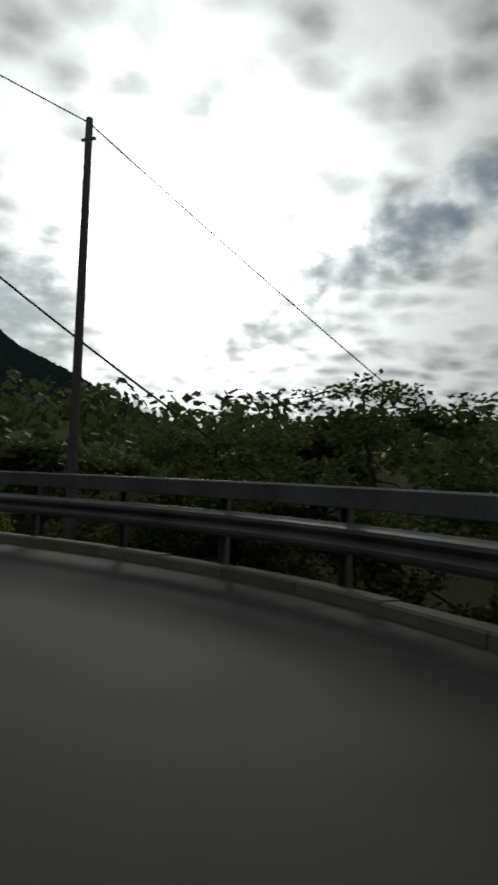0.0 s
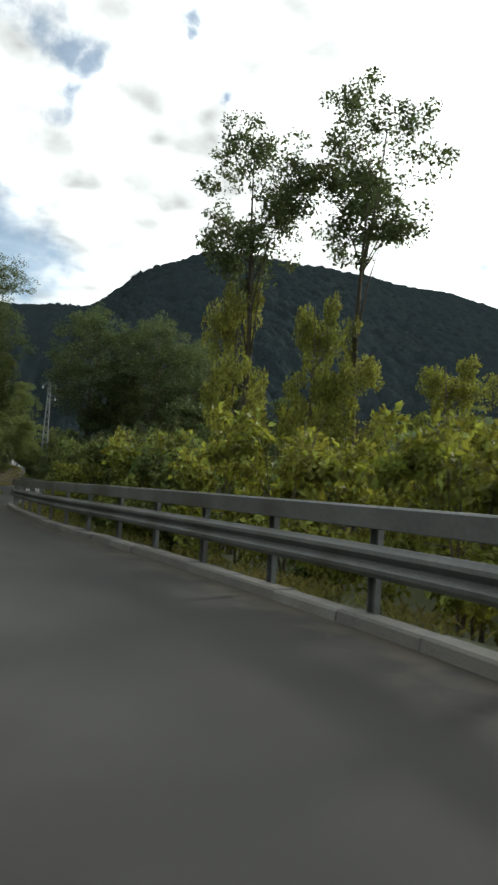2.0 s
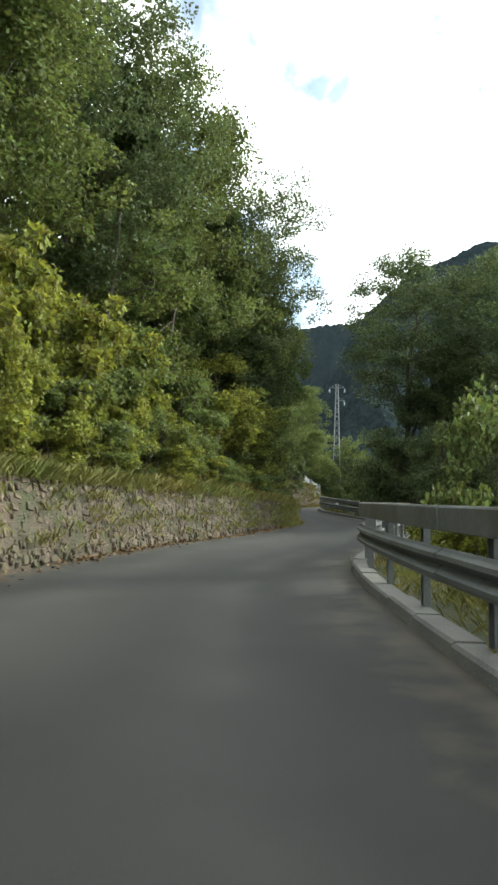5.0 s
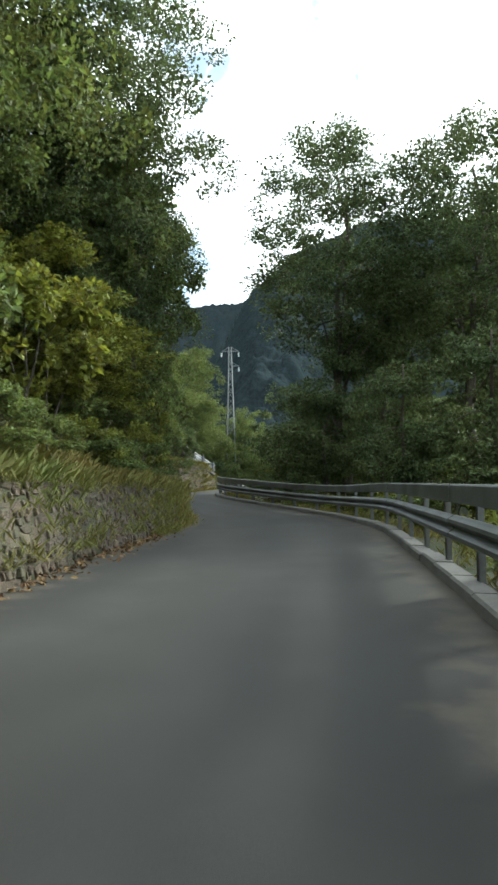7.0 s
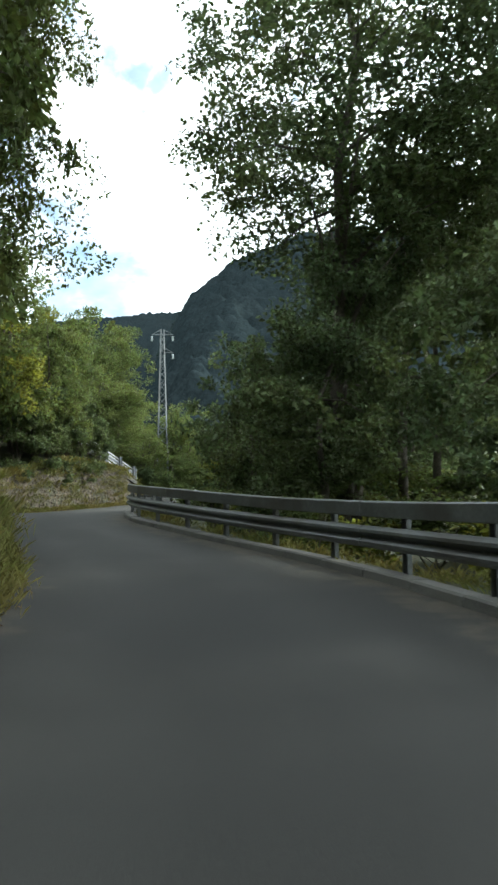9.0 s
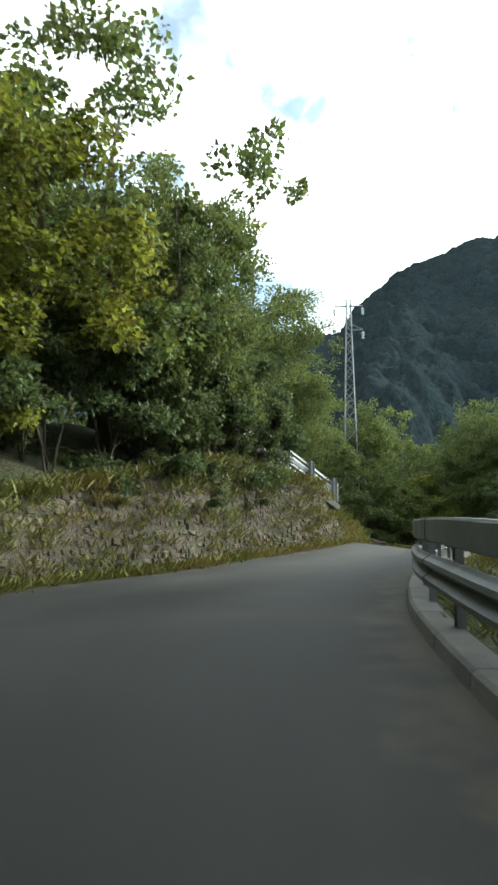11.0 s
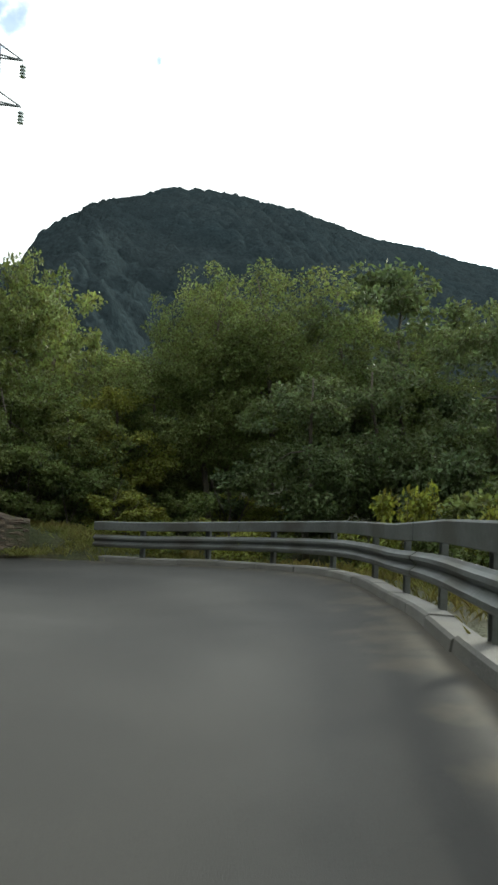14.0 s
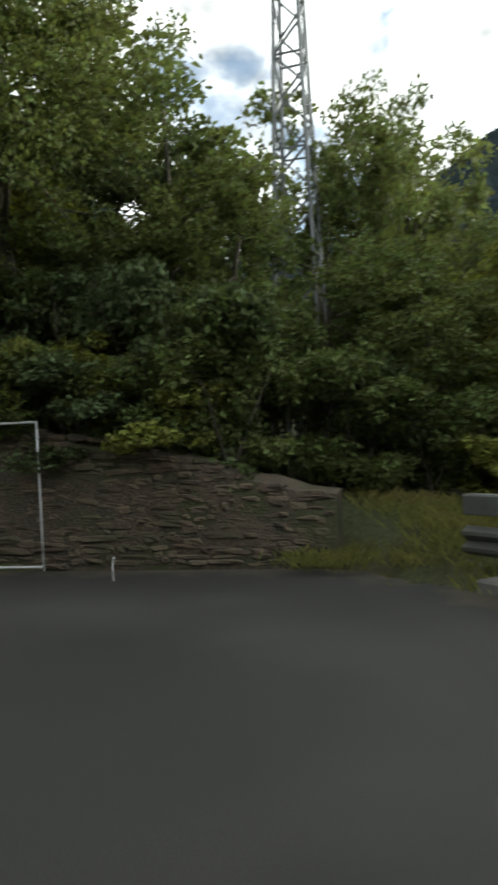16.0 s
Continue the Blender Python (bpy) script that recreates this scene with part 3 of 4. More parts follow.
def stone_wall(name, label, line, height, near, inward, size=(0.16, 0.115)):
    """A retaining wall: rough backing with courses of uneven stones; those inside the near stretch are pieces."""
    pts = resample(line, 0.4)
    root = None
    bm = bmesh.new()
    rows = []
    for p, d in pts:
        o = Vector((-d.y, d.x, 0)) * inward
        h, g = float(height(p)), float(road_z(p.x, p.y, 0))
        rows.append([bm.verts.new(p + o * q + Vector((0, 0, g + z + (random.uniform(-0.06, 0.06) if z > 0 else 0)))) for q, z in ((0.06, -0.2), (0.10, h * 0.33), (0.15, h * 0.66), (0.22, h - 0.05), (0.62, h), (0.62, -0.2))])
    for a, b in zip(rows, rows[1:]):
        for k in range(5):
            bm.faces.new((a[k], a[k + 1], b[k + 1], b[k]))
    bm.faces.new(rows[0])
    bm.faces.new(rows[-1][::-1])
    bmesh.ops.recalc_face_normals(bm, faces=bm.faces)
    root = tagged(part(name, bm, M_MORTAR), label, "stone wall", kind="structure")
    rv, rf, n0, count = [], [], 0, 0
    z = 0.05
    fine = resample(line, 0.05)
    while z < 3.0:
        hgt = size[1] * random.uniform(0.8, 1.25)
        i = random.randrange(4)
        while i < len(fine) - 3:
            w = size[0] * random.choice((0.4, 0.6, 0.8, 1.0, 1.4, 2.0))
            p, d = fine[min(len(fine) - 1, i + int(w * 10))]
            H = float(height(p))
            i += int(w / 0.05) + 1
            if z + hgt * 0.6 > H or random.random() < 0.09:
                continue
            o = Vector((-d.y, d.x, 0)) * inward
            lean = 0.06 + 0.16 * z / max(H, 0.5)
            c = p + o * (lean + random.uniform(0.03, 0.065)) + Vector((0, 0, float(road_z(p.x, p.y, 0)) + z + hgt / 2 + random.uniform(-0.045, 0.045)))
            m = Matrix.Translation(c) @ Matrix.Rotation(math.atan2(d.y, d.x), 4, "Z") @ Matrix.Rotation(random.uniform(-0.32, 0.32) * size[1] / size[0], 4, "Y") @ Matrix.Diagonal((w * 0.97, random.uniform(0.12, 0.17), hgt * random.uniform(0.7, 1.3), 1))
            s = random.randrange(9)
            if near(p) and count < 300:
                count += 1
                ob = new("stone", STONES[s])
                ob.parent = root
                ob.matrix_basis = m
            else:
                v, fs = STONE_RAW[s]
                mm = np.array(m)
                rv.append(v @ mm[:3, :3].T + mm[:3, 3])
                rf += [[k + n0 for k in f] for f in fs]
                n0 += len(v)
        z += hgt * 0.98
    if rv:
        rest = new("stonework", raw("stonework", np.concatenate(rv), rf, M_STONE_ISL))
        rest.parent = root
        tagged(rest, kind="stuff")
    return root


left_wall = [p for p in L_LINE if -6 < p.y < 79.5]
stone_wall("wall_left", "rough stone retaining wall overgrown with moss and grass", left_wall, lambda p: wall_height(np.array(p.y)), lambda p: 20 < p.y < 28, 1)
stone_wall("wall_hairpin", "dark dry-stone wall across the outside of the hairpin", [p for p in N_LINE if p.y > 87.8], lambda p: np.interp(p.x, [3.4, 8.3, 10.6, 12.9], [2.2, 2.1, 1.62, 0.95]), lambda p: p.x > 5, -1, (0.27, 0.085))


# ---- plants ----
def leaf_cloud(rng, centres, radii, per, leaf, flat=0.7, droop=0.25):
    """Many small folded leaves gathered in clumps. Returns verts and quads."""
    c = np.repeat(centres, per, 0)
    r = np.repeat(radii, per)[:, None]
    n = len(c)
    g = rng.normal(size=(n, 3))
    g /= np.linalg.norm(g, axis=1)[:, None] + 1e-9
    p = c + g * r * np.cbrt(rng.random((n, 1))) * np.array([1, 1, flat])
    d = rng.normal(size=(n, 3)) + g * 0.6 - np.array([0, 0, droop])
    d /= np.linalg.norm(d, axis=1)[:, None]
    nrm = rng.normal(size=(n, 3)) * 0.75 + np.array([0, 0, 1.0])
    s = np.cross(d, nrm)
    s /= np.linalg.norm(s, axis=1)[:, None] + 1e-9
    u = np.cross(s, d)
    L = leaf * rng.uniform(0.6, 1.35, (n, 1))
    W = L * 0.33
    v = np.stack([p, p + d * L * 0.45 + s * W + u * L * 0.12, p + d * L, p + d * L * 0.45 - s * W + u * L * 0.12], 1).reshape(-1, 3)
    f = np.arange(4 * n).reshape(n, 4)
    return v, f


def crown_points(rng, n, rx, rz, zc, lumps=7, shell=0.55, split=8):
    """Clump centres in an uneven crown: an ellipsoid swollen and dented in random directions."""
    dirs = rng.normal(size=(lumps, 3))
    dirs /= np.linalg.norm(dirs, axis=1)[:, None]
    amp = rng.uniform(-0.38, 0.35, lumps)
    boughs = max(6, n // split)
    g = rng.normal(size=(boughs, 3))
    g /= np.linalg.norm(g, axis=1)[:, None]
    k = 1 + (np.clip(g @ dirs.T, 0, 1) ** 3 * amp).sum(1)
    r = k * (shell + (1 - shell) * rng.random(boughs)) ** 0.7
    heart = np.stack([g[:, 0] * r * rx, g[:, 1] * r * rx, g[:, 2] * r * rz + zc], 1)
    own = rng.integers(0, boughs, n)
    wide = 0.26 * rx * (rng.uniform(0.6, 1.3, boughs)[own])[:, None]
    return heart[own] + np.clip(rng.normal(size=(n, 3)), -1.35, 1.35) * wide * np.array([1, 1, 0.6])


def make_tree(seed, H, rx, bottom, clumps, per, leaf, material, name="tree", label="", trunk_r=0.16, stems=1, clump_r=0.55, limbs=9, category="tree", group="", split=8):
    rng = np.random.default_rng(seed)
    rnd = random.Random(seed)
    root = tagged(new(name), label, category, group)
    zc, rz = (H + bottom) / 2, (H - bottom) / 2
    c = crown_points(rng, clumps, rx * 0.86, rz * 0.9, zc, split=split)
    c[:, 2] = np.maximum(c[:, 2], 0.15)
    v, f = leaf_cloud(rng, c, rng.uniform(0.6, 1.2, clumps) * clump_r, per, leaf)
    bm = bmesh.new()
    for s in range(stems):
        lean = Vector((rnd.uniform(-1, 1), rnd.uniform(-1, 1), 0)) * 0.06 * H if stems == 1 else Vector((math.cos(6.28 * s / stems), math.sin(6.28 * s / stems), 0)) * rx * 0.5
        top = H * 0.86
        pts, rad = [], []
        for i in range(7):
            t = i / 6
            pts.append(Vector((0, 0, -0.5 + (top + 0.5) * t)) + lean * t * t + Vector((rnd.uniform(-1, 1), rnd.uniform(-1, 1), 0)) * 0.02 * H * (0 < i))
            rad.append(trunk_r * (1.15 - 0.95 * t))
        add_tube(bm, pts, rad, 6)
        for k in range(limbs // stems):
            t = rnd.uniform(0.35, 0.9)
            i = min(5, int(t * 6))
            base = pts[i].lerp(pts[i + 1], t * 6 - i)
            tgt = min((Vector(c[rnd.randrange(clumps)].tolist()) for q in range(4)), key=lambda q: (q - base).length)
            tgt = base.lerp(tgt, 0.9)
            mid = base.lerp(tgt, 0.5) + Vector((0, 0, 0.12 * (tgt - base).length))
            r0 = trunk_r * (1.0 - 0.8 * t) * 0.6
            add_tube(bm, [base, mid, tgt], [r0, r0 * 0.6, r0 * 0.2], 4)
    part("trunk", bm, M_BARK, root)
    crown = new("crown", raw("crown", v, f, material))
    crown.parent = root
    return root


PLANTS = {}


def plant(kind, x, y, h=1.0, w=None, turn=None, z=None, sink=0.15):
    """Sets a plant of a kind down on the ground; h and w scale its height and width."""
    w = h if w is None else w
    z = ground_at(x, y) - sink if z is None else z
    m = Matrix.Translation((x, y, z)) @ Matrix.Rotation((x * 12.9898 + y * 78.233) % 6.283 if turn is None else turn, 4, "Z") @ Matrix.Diagonal((w, w, h, 1))
    build, first = PLANTS[kind]
    if first is None:
        first = build()
        first.matrix_basis = m
        PLANTS[kind] = (build, first)
        return first
    ob = copy_thing(first, Matrix.Identity(4))
    ob.matrix_basis = m
    return ob


G, YG, DK = LEAVES
PLANTS.update({
    "big_a": (lambda: make_tree(11, 18, 4.2, 3.0, 640, 84, 0.145, G, trunk_r=0.24, clump_r=0.66, limbs=14, label="tall broadleaf tree in full green leaf on the slope"), None),
    "big_b": (lambda: make_tree(12, 18, 3.8, 4.0, 620, 84, 0.14, DK, trunk_r=0.22, clump_r=0.62, limbs=14, label="tall dark green broadleaf tree with a gappy crown"), None),
    "valley": (lambda: make_tree(14, 22, 4.8, 9.0, 540, 64, 0.165, DK, trunk_r=0.24, clump_r=0.64, limbs=22, label="tall valley tree with an open dark crown and bare lower trunk"), None),
    "slender": (lambda: make_tree(18, 20, 2.7, 11.5, 190, 66, 0.16, DK, split=4, trunk_r=0.15, clump_r=0.52, limbs=12, label="tall slender tree with a tufted crown beyond the rail"), None),
    "hairpin": (lambda: make_tree(17, 16, 4.0, 2.5, 430, 76, 0.145, G, trunk_r=0.2, clump_r=0.66, limbs=14, label="tall green broadleaf tree rooted below the hairpin"), None),
    "broad_a": (lambda: make_tree(31, 10, 3.2, 0.7, 190, 76, 0.175, G, clump_r=0.5, split=6, label="broadleaf tree in full green leaf"), None),
    "broad_b": (lambda: make_tree(32, 10, 2.9, 0.7, 190, 76, 0.175, DK, clump_r=0.5, split=6, label="dark green broadleaf tree"), None),
    "broad_c": (lambda: make_tree(33, 10, 3.3, 1.0, 185, 76, 0.175, YG, clump_r=0.5, split=6, label="yellow-green broadleaf tree lit by low sun"), None),
    "far_a": (lambda: make_tree(15, 14, 4.2, 1.5, 170, 56, 0.3, G, trunk_r=0.2, clump_r=0.75, limbs=6, label="green tree in the wooded valley"), None),
    "far_b": (lambda: make_tree(16, 14, 3.9, 1.2, 170, 56, 0.3, DK, trunk_r=0.2, clump_r=0.75, limbs=6, label="dark green tree in the wooded valley"), None),
    "shrub_a": (lambda: make_tree(21, 3, 1.3, 0.1, 56, 70, 0.125, YG, name="shrub", trunk_r=0.03, stems=3, clump_r=0.27, limbs=9, category="shrub", label="leafy yellow-green shrub above the roadside wall"), None),
    "shrub_b": (lambda: make_tree(22, 3, 1.4, 0.1, 56, 70, 0.125, G, name="shrub", trunk_r=0.03, stems=3, clump_r=0.27, limbs=9, category="shrub", label="dense green shrub on the bank"), None),
    "shrub_c": (lambda: make_tree(23, 3, 1.2, 0.2, 36, 44, 0.19, YG, name="shrub", trunk_r=0.025, stems=3, clump_r=0.4, limbs=9, category="shrub", label="large-leaved bright sapling behind the guard rail"), None),
    "ivy": (lambda: make_tree(24, 3, 1.4, 0.0, 62, 80, 0.115, DK, name="shrub", trunk_r=0.03, stems=3, clump_r=0.27, limbs=6, category="shrub", label="dark glossy ivy thicket over the bank"), None),
})
SIZE = {"big_a": 18, "big_b": 18, "valley": 22, "slender": 20, "hairpin": 16, "far_a": 14, "far_b": 14, "broad_a": 10, "broad_b": 10, "broad_c": 10}


def trees(rows):
    """Rows of x, y, kind, height of the top over the road, width factor."""
    for x, y, kind, top, w in rows:
        plant(kind, x, y, (top + fall(y) - ground_at(x, y)) / SIZE[kind], w)


def spot(line, y, d):
    """A place d metres outside a road edge, at the road's reach of y."""
    i = min(range(len(line)), key=lambda k: abs(line[k].y - y))
    t = (line[min(i + 1, len(line) - 1)] - line[max(i - 1, 0)]).normalized()
    return line[i] + Vector((t.y, -t.x, 0)) * d


random.seed(7)
# trees on the bank
trees([(-4.2, 30.5, "big_a", 22.5, 1.0), (-6.8, 25, "big_b", 21, 1.1), (-8.4, 17.5, "big_a", 19, 1.0), (-10.5, 9, "far_b", 18, 1.1), (-11, 1, "far_a", 16, 1.0), (-1.2, 36.8, "big_b", 18.3, 0.95), (-4, 36.5, "big_a", 21, 1.0), (0.52, 41.2, "big_a", 14.2, 0.7), (0.6, 37.6, "broad_a", 11.5, 0.8), (-0.5, 38.4, "big_b", 16.8, 0.72), (0.65, 42.5, "broad_a", 10.4, 0.68), (-2.61, 38.8, "far_a", 16, 1.0), (-1.31, 41.8, "far_a", 13, 0.9), (-1.39, 43.2, "far_a", 17, 0.6), (-0.7, 35.4, "broad_c", 6.2, 0.68), (0.19, 38.8, "broad_c", 5.6, 0.6), (-6.4, 1.5, "big_b", 14.8, 0.62), (-1.8, 33.2, "broad_c", 9.0, 0.9), (-3.4, 28, "broad_a", 11.5, 0.95), (-5.2, 22.5, "broad_a", 12, 1.0), (-6.5, 36, "far_b", 20, 1.1), (-6.5, 30, "far_b", 19, 1.1), (-9.5, 33, "far_a", 24, 1.1), (-12, 25, "far_b", 23, 1.1), (-13.5, 14, "far_a", 21, 1.1), (-9.18, 43, "far_b", 20, 1.1), (-9.6, 52, "far_a", 18, 1.0), (-3.64, 44, "big_a", 16, 0.9), (-5.09, 51, "far_a", 14, 0.9), (-3.6, 56.5, "broad_c", 12, 1.0), (-5.1, 63, "far_a", 15, 0.9)])
trees([(-0.4, 60.2, "broad_c", 10.5, 0.95), (0, 64.2, "broad_a", 12, 0.95), (1, 67.8, "broad_c", 12.5, 0.95), (2.0, 72.8, "big_b", 11.5, 0.7), (-2.1, 57.2, "broad_c", 9, 0.9), (0.8, 62.0, "broad_a", 12.6, 1.0), (3.3, 64.4, "broad_a", 9.6, 0.5), (2.3, 63.0, "broad_a", 10.4, 0.55), (-3.1, 71, "far_b", 15, 0.8), (-3.6, 78, "far_a", 15, 1.0), (2.8, 66.9, "broad_a", 11.2, 0.62), (3.0, 71.0, "broad_a", 8.6, 0.55)])
# trees past the hairpin wall and round the pylon
trees([(3.4, 92.6, "big_b", 17.5, 1.0), (6.1, 90.8, "big_a", 19.0, 1.06), (7.7, 90.3, "big_a", 12.6, 0.68), (1.4, 91, "far_b", 17, 0.9), (9.8, 92.2, "broad_a", 9.5, 0.8), (8.4, 93.4, "broad_b", 9.5, 0.9), (13.4, 97.6, "broad_a", 11.4, 0.85), (10.6, 95.6, "broad_b", 8.6, 0.8), (11.3, 92.3, "broad_a", 7.2, 0.75), (5.8, 92.0, "broad_c", 10, 0.9), (13.3, 93.2, "broad_a", 6.2, 0.75), (3, 90.6, "broad_a", 9, 0.8), (6.4, 97, "far_a", 15.5, 0.9), (0.4, 95, "far_b", 16, 1.0), (15.3, 98.6, "broad_a", 12.2, 0.72), (14.8, 104, "far_a", 13, 0.8), (18.1, 101, "broad_a", 9.3, 0.9), (21.2, 104.8, "far_b", 10.3, 0.8), (10.8, 102, "far_a", 13, 0.8), (14.8, 92, "broad_a", 5.4, 0.6), (17.2, 94.2, "broad_c", 6.8, 0.7)])
# trees below the road beyond the hairpin rail
trees([(20.9, 94, "hairpin", 12.0, 0.66), (22.6, 92, "hairpin", 12.0, 0.8), (22.6, 95.4, "hairpin", 11.6, 0.75), (19.2, 95.6, "hairpin", 8.4, 0.66), (21.5, 100, "broad_b", 4.5, 0.8), (19.5, 101, "broad_b", 4.5, 0.8), (23.5, 100, "broad_b", 4.5, 0.8), (25.2, 93.6, "hairpin", 10.2, 0.8), (28.2, 91.0, "hairpin", 9.6, 0.8), (26.4, 92.3, "broad_b", 12.2, 1.0), (20.9, 86.4, "broad_b", 6.4, 0.75), (24, 87, "broad_b", 7.3, 0.85), (31.4, 95, "far_b", 14, 1.0), (29.4, 87, "broad_b", 10.4, 1.05), (25.4, 80, "broad_b", 6, 0.85), (34.4, 85, "far_b", 12, 1.0), (38.4, 93, "far_b", 13, 1.1), (23.8, 99.6, "far_a", 10.8, 0.8), (28.4, 102, "far_b", 12.3, 0.9), (30.4, 76, "broad_b", 7, 0.95)])
# the big valley trees beside the straight
trees([(13.4, 47.5, "far_b", 12.5, 0.85), (10.65, 45.8, "valley", 18.2, 1.05), (15.66, 42.4, "valley", 17.5, 1.05), (20.52, 48, "far_b", 17, 1.2), (16.9, 52, "far_b", 12.5, 1.0), (9.41, 51, "broad_b", 7.2, 0.8), (9.18, 43.8, "broad_b", 6.6, 0.75), (10.57, 45.5, "broad_b", 9.0, 0.8), (12.4, 54.5, "broad_b", 6.6, 0.9), (13.9, 60, "far_b", 6.4, 0.8), (18.9, 61, "far_b", 7.6, 0.9), (10.6, 38, "broad_b", 6.6, 0.7), (13.7, 37, "broad_b", 8, 1.0), (17.2, 34.5, "far_b", 9.5, 0.9), (22.47, 40, "far_b", 13.5, 1.1), (25.9, 55, "far_b", 13.5, 1.2), (24.4, 68, "far_b", 9, 1.0), (30.4, 64, "far_b", 11.5, 1.1)])
# the pair of slender trees and the thicket outside the first bend
trees([(10.5, 7.6, "slender", 19.0, 0.95), (14.7, 5.0, "slender", 20.9, 1.1), (10.3, 7.8, "broad_c", 12.4, 0.5), (13.3, 6.0, "broad_c", 11.6, 0.48), (14.8, 4.9, "broad_c", 8.8, 0.55), (17.8, 2.6, "broad_c", 8.4, 0.6), (4.4, -28, "broad_b", 3.6, 0.75), (6.5, -24.8, "broad_b", 3.3, 0.75), (9.3, -22, "broad_b", 3.4, 0.8), (4.1, -31.5, "broad_b", 3.6, 0.8), (12.7, -24.5, "far_b", 3.5, 0.7), (14.2, -17.3, "far_b", 2.5, 0.6), (12, -8, "far_b", 3.5, 0.7), (18, -12, "far_b", 3.0, 0.8), (20, -2, "far_b", 4.0, 0.9), (24, -20, "far_b", 2.0, 0.9), (17, 14, "far_b", 6.0, 0.9), (21, 24, "far_b", 9, 1.0), (13, 26, "broad_b", 4.5, 0.9), (25, 10, "far_b", 6, 1.0)])

for i in range(20):
    p = spot(L_LINE, 4 + i * 1.6 + random.uniform(-0.6, 0.6), -random.uniform(0.75, 1.2))
    plant(random.choice(("shrub_a", "shrub_b")), p.x, p.y, random.uniform(0.3, 0.5), random.uniform(0.4, 0.6))

for i in range(26):
    p = spot(L_LINE, 5 + i * 0.62 + random.uniform(-0.3, 0.3), -random.uniform(0.95, 1.7))
    plant(random.choice(("shrub_a", "shrub_a", "shrub_b")), p.x, p.y, random.uniform(0.55, 0.95), random.uniform(0.6, 0.85))
for i in range(34):
    p = spot(R_LINE, 64 + i * 0.68, random.uniform(5.5, 15))
    plant(random.choice(("ivy", "shrub_b")), p.x, p.y, (random.uniform(1.6, 3.2) + fall(p.y) - ground_at(p.x, p.y)) / 3, random.uniform(1.3, 1.9))
for i in range(22):
    p = spot(R_LINE, 26 + i * 1.5, random.uniform(4.5, 11))
    plant(random.choice(("ivy", "shrub_b")), p.x, p.y, (random.uniform(0.9, 2.4) + fall(p.y) - ground_at(p.x, p.y)) / 3, random.uniform(1.2, 1.8))
for i in range(16):
    p = spot(L_LINE, 46 + i * 0.85, -random.uniform(1.3, 3.6))
    plant(random.choice(("shrub_a", "shrub_b", "shrub_a")), p.x, p.y, random.uniform(0.8, 1.15), random.uniform(0.85, 1.1))
for i in range(10):
    plant("ivy", 4.2 + i * 0.75, 89.6 + 0.9 * (i % 3) + random.uniform(-0.2, 0.2), random.uniform(0.9, 1.2), random.uniform(1.0, 1.3), sink=0.4)
for i in range(13):
    x = 4.6 + i * 0.58
    plant(("shrub_b", "shrub_a", "ivy")[i % 3], x, 88.75 + 0.25 * (i % 2), random.uniform(0.55, 0.75), random.uniform(0.7, 0.95), z=fall(88.7) + float(np.interp(x, (4, 8.3, 11.5), (1.95, 1.75, 1.1))) - 0.15)
for x, y, h in ((7.4, 94.6, 1.5), (8.3, 95.3, 1.6), (9.2, 94.9, 1.4), (6.6, 94.2, 1.5)):
    plant("ivy", x, y, h, 1.3)
for x, y, top in ((17.6, 93.4, 2.2), (18.4, 94.6, 2.4), (19.4, 95.6, 2.6), (20.6, 96.2, 2.4), (18.0, 96.4, 2.6), (21.8, 94.6, 2.2), (19.0, 98.2, 2.8), (21.0, 98.6, 2.8), (16.8, 95.4, 2.2)):
    plant("shrub_b", x, y, (top + fall(y) - ground_at(x, y)) / 3, 1.25)
# shrubs: dense along the bank, lower and sparser beyond the rail
for i in range(60):
    y = random.uniform(1, 36)
    d = random.choice((1.3, 1.8, 2.6, 3.6, 4.8)) + random.uniform(-0.4, 0.6)
    p = spot(L_LINE, y, -d)
    plant(random.choice(("shrub_a", "shrub_b", "shrub_a", "shrub_a")), p.x, p.y, random.uniform(0.75, 1.15) * (0.6 if d < 2 else 1.35), random.uniform(0.8, 1.15) * (0.65 if d < 2 else 1.25))
for i in range(34):
    y = random.uniform(36, 70)
    d = random.choice((1.2, 2.0, 3.0, 4.2)) + random.uniform(-0.3, 0.5)
    p = spot(L_LINE, y, -d)
    if y > 62.5 and d < 2.6:
        continue
    plant(random.choice(("shrub_a", "shrub_b", "ivy")), p.x, p.y, random.uniform(0.7, 1.1) * (0.5 if d < 1.8 else 1.2), random.uniform(0.8, 1.1) * (0.6 if d < 1.8 else 1.15))
for x, y, z, h, w in [(4.9, 66.75, 2.3, 0.75, 0.5), (4.6, 67.3, 3.2, 0.6, 0.5), (4.3, 65.5, 2.5, 0.6, 0.55), (4, 65.9, 3.6, 0.7, 0.65), (3.7, 64.4, 2.3, 0.6, 0.55), (3.4, 64.9, 3.5, 0.75, 0.7), (3.2, 63.4, 2.1, 0.6, 0.55), (2.7, 63.7, 3.4, 0.8, 0.75), (2.6, 62.5, 2.0, 0.65, 0.6), (1.9, 62.6, 3.2, 0.8, 0.8), (1.9, 61.5, 1.9, 0.7, 0.65), (1.1, 61.3, 3.0, 0.8, 0.8), (1.1, 60.4, 1.7, 0.8, 0.7), (0.3, 59.3, 1.5, 0.9, 0.8), (-0.5, 58.4, 1.2, 1.0, 0.9), (4.1, 64.6, 1.7, 0.3, 0.32), (2.9, 62.3, 1.5, 0.35, 0.35)]:
    plant("ivy", x, y, h * 1.35, w * 1.5, z=z - 0.25 + fall(y))
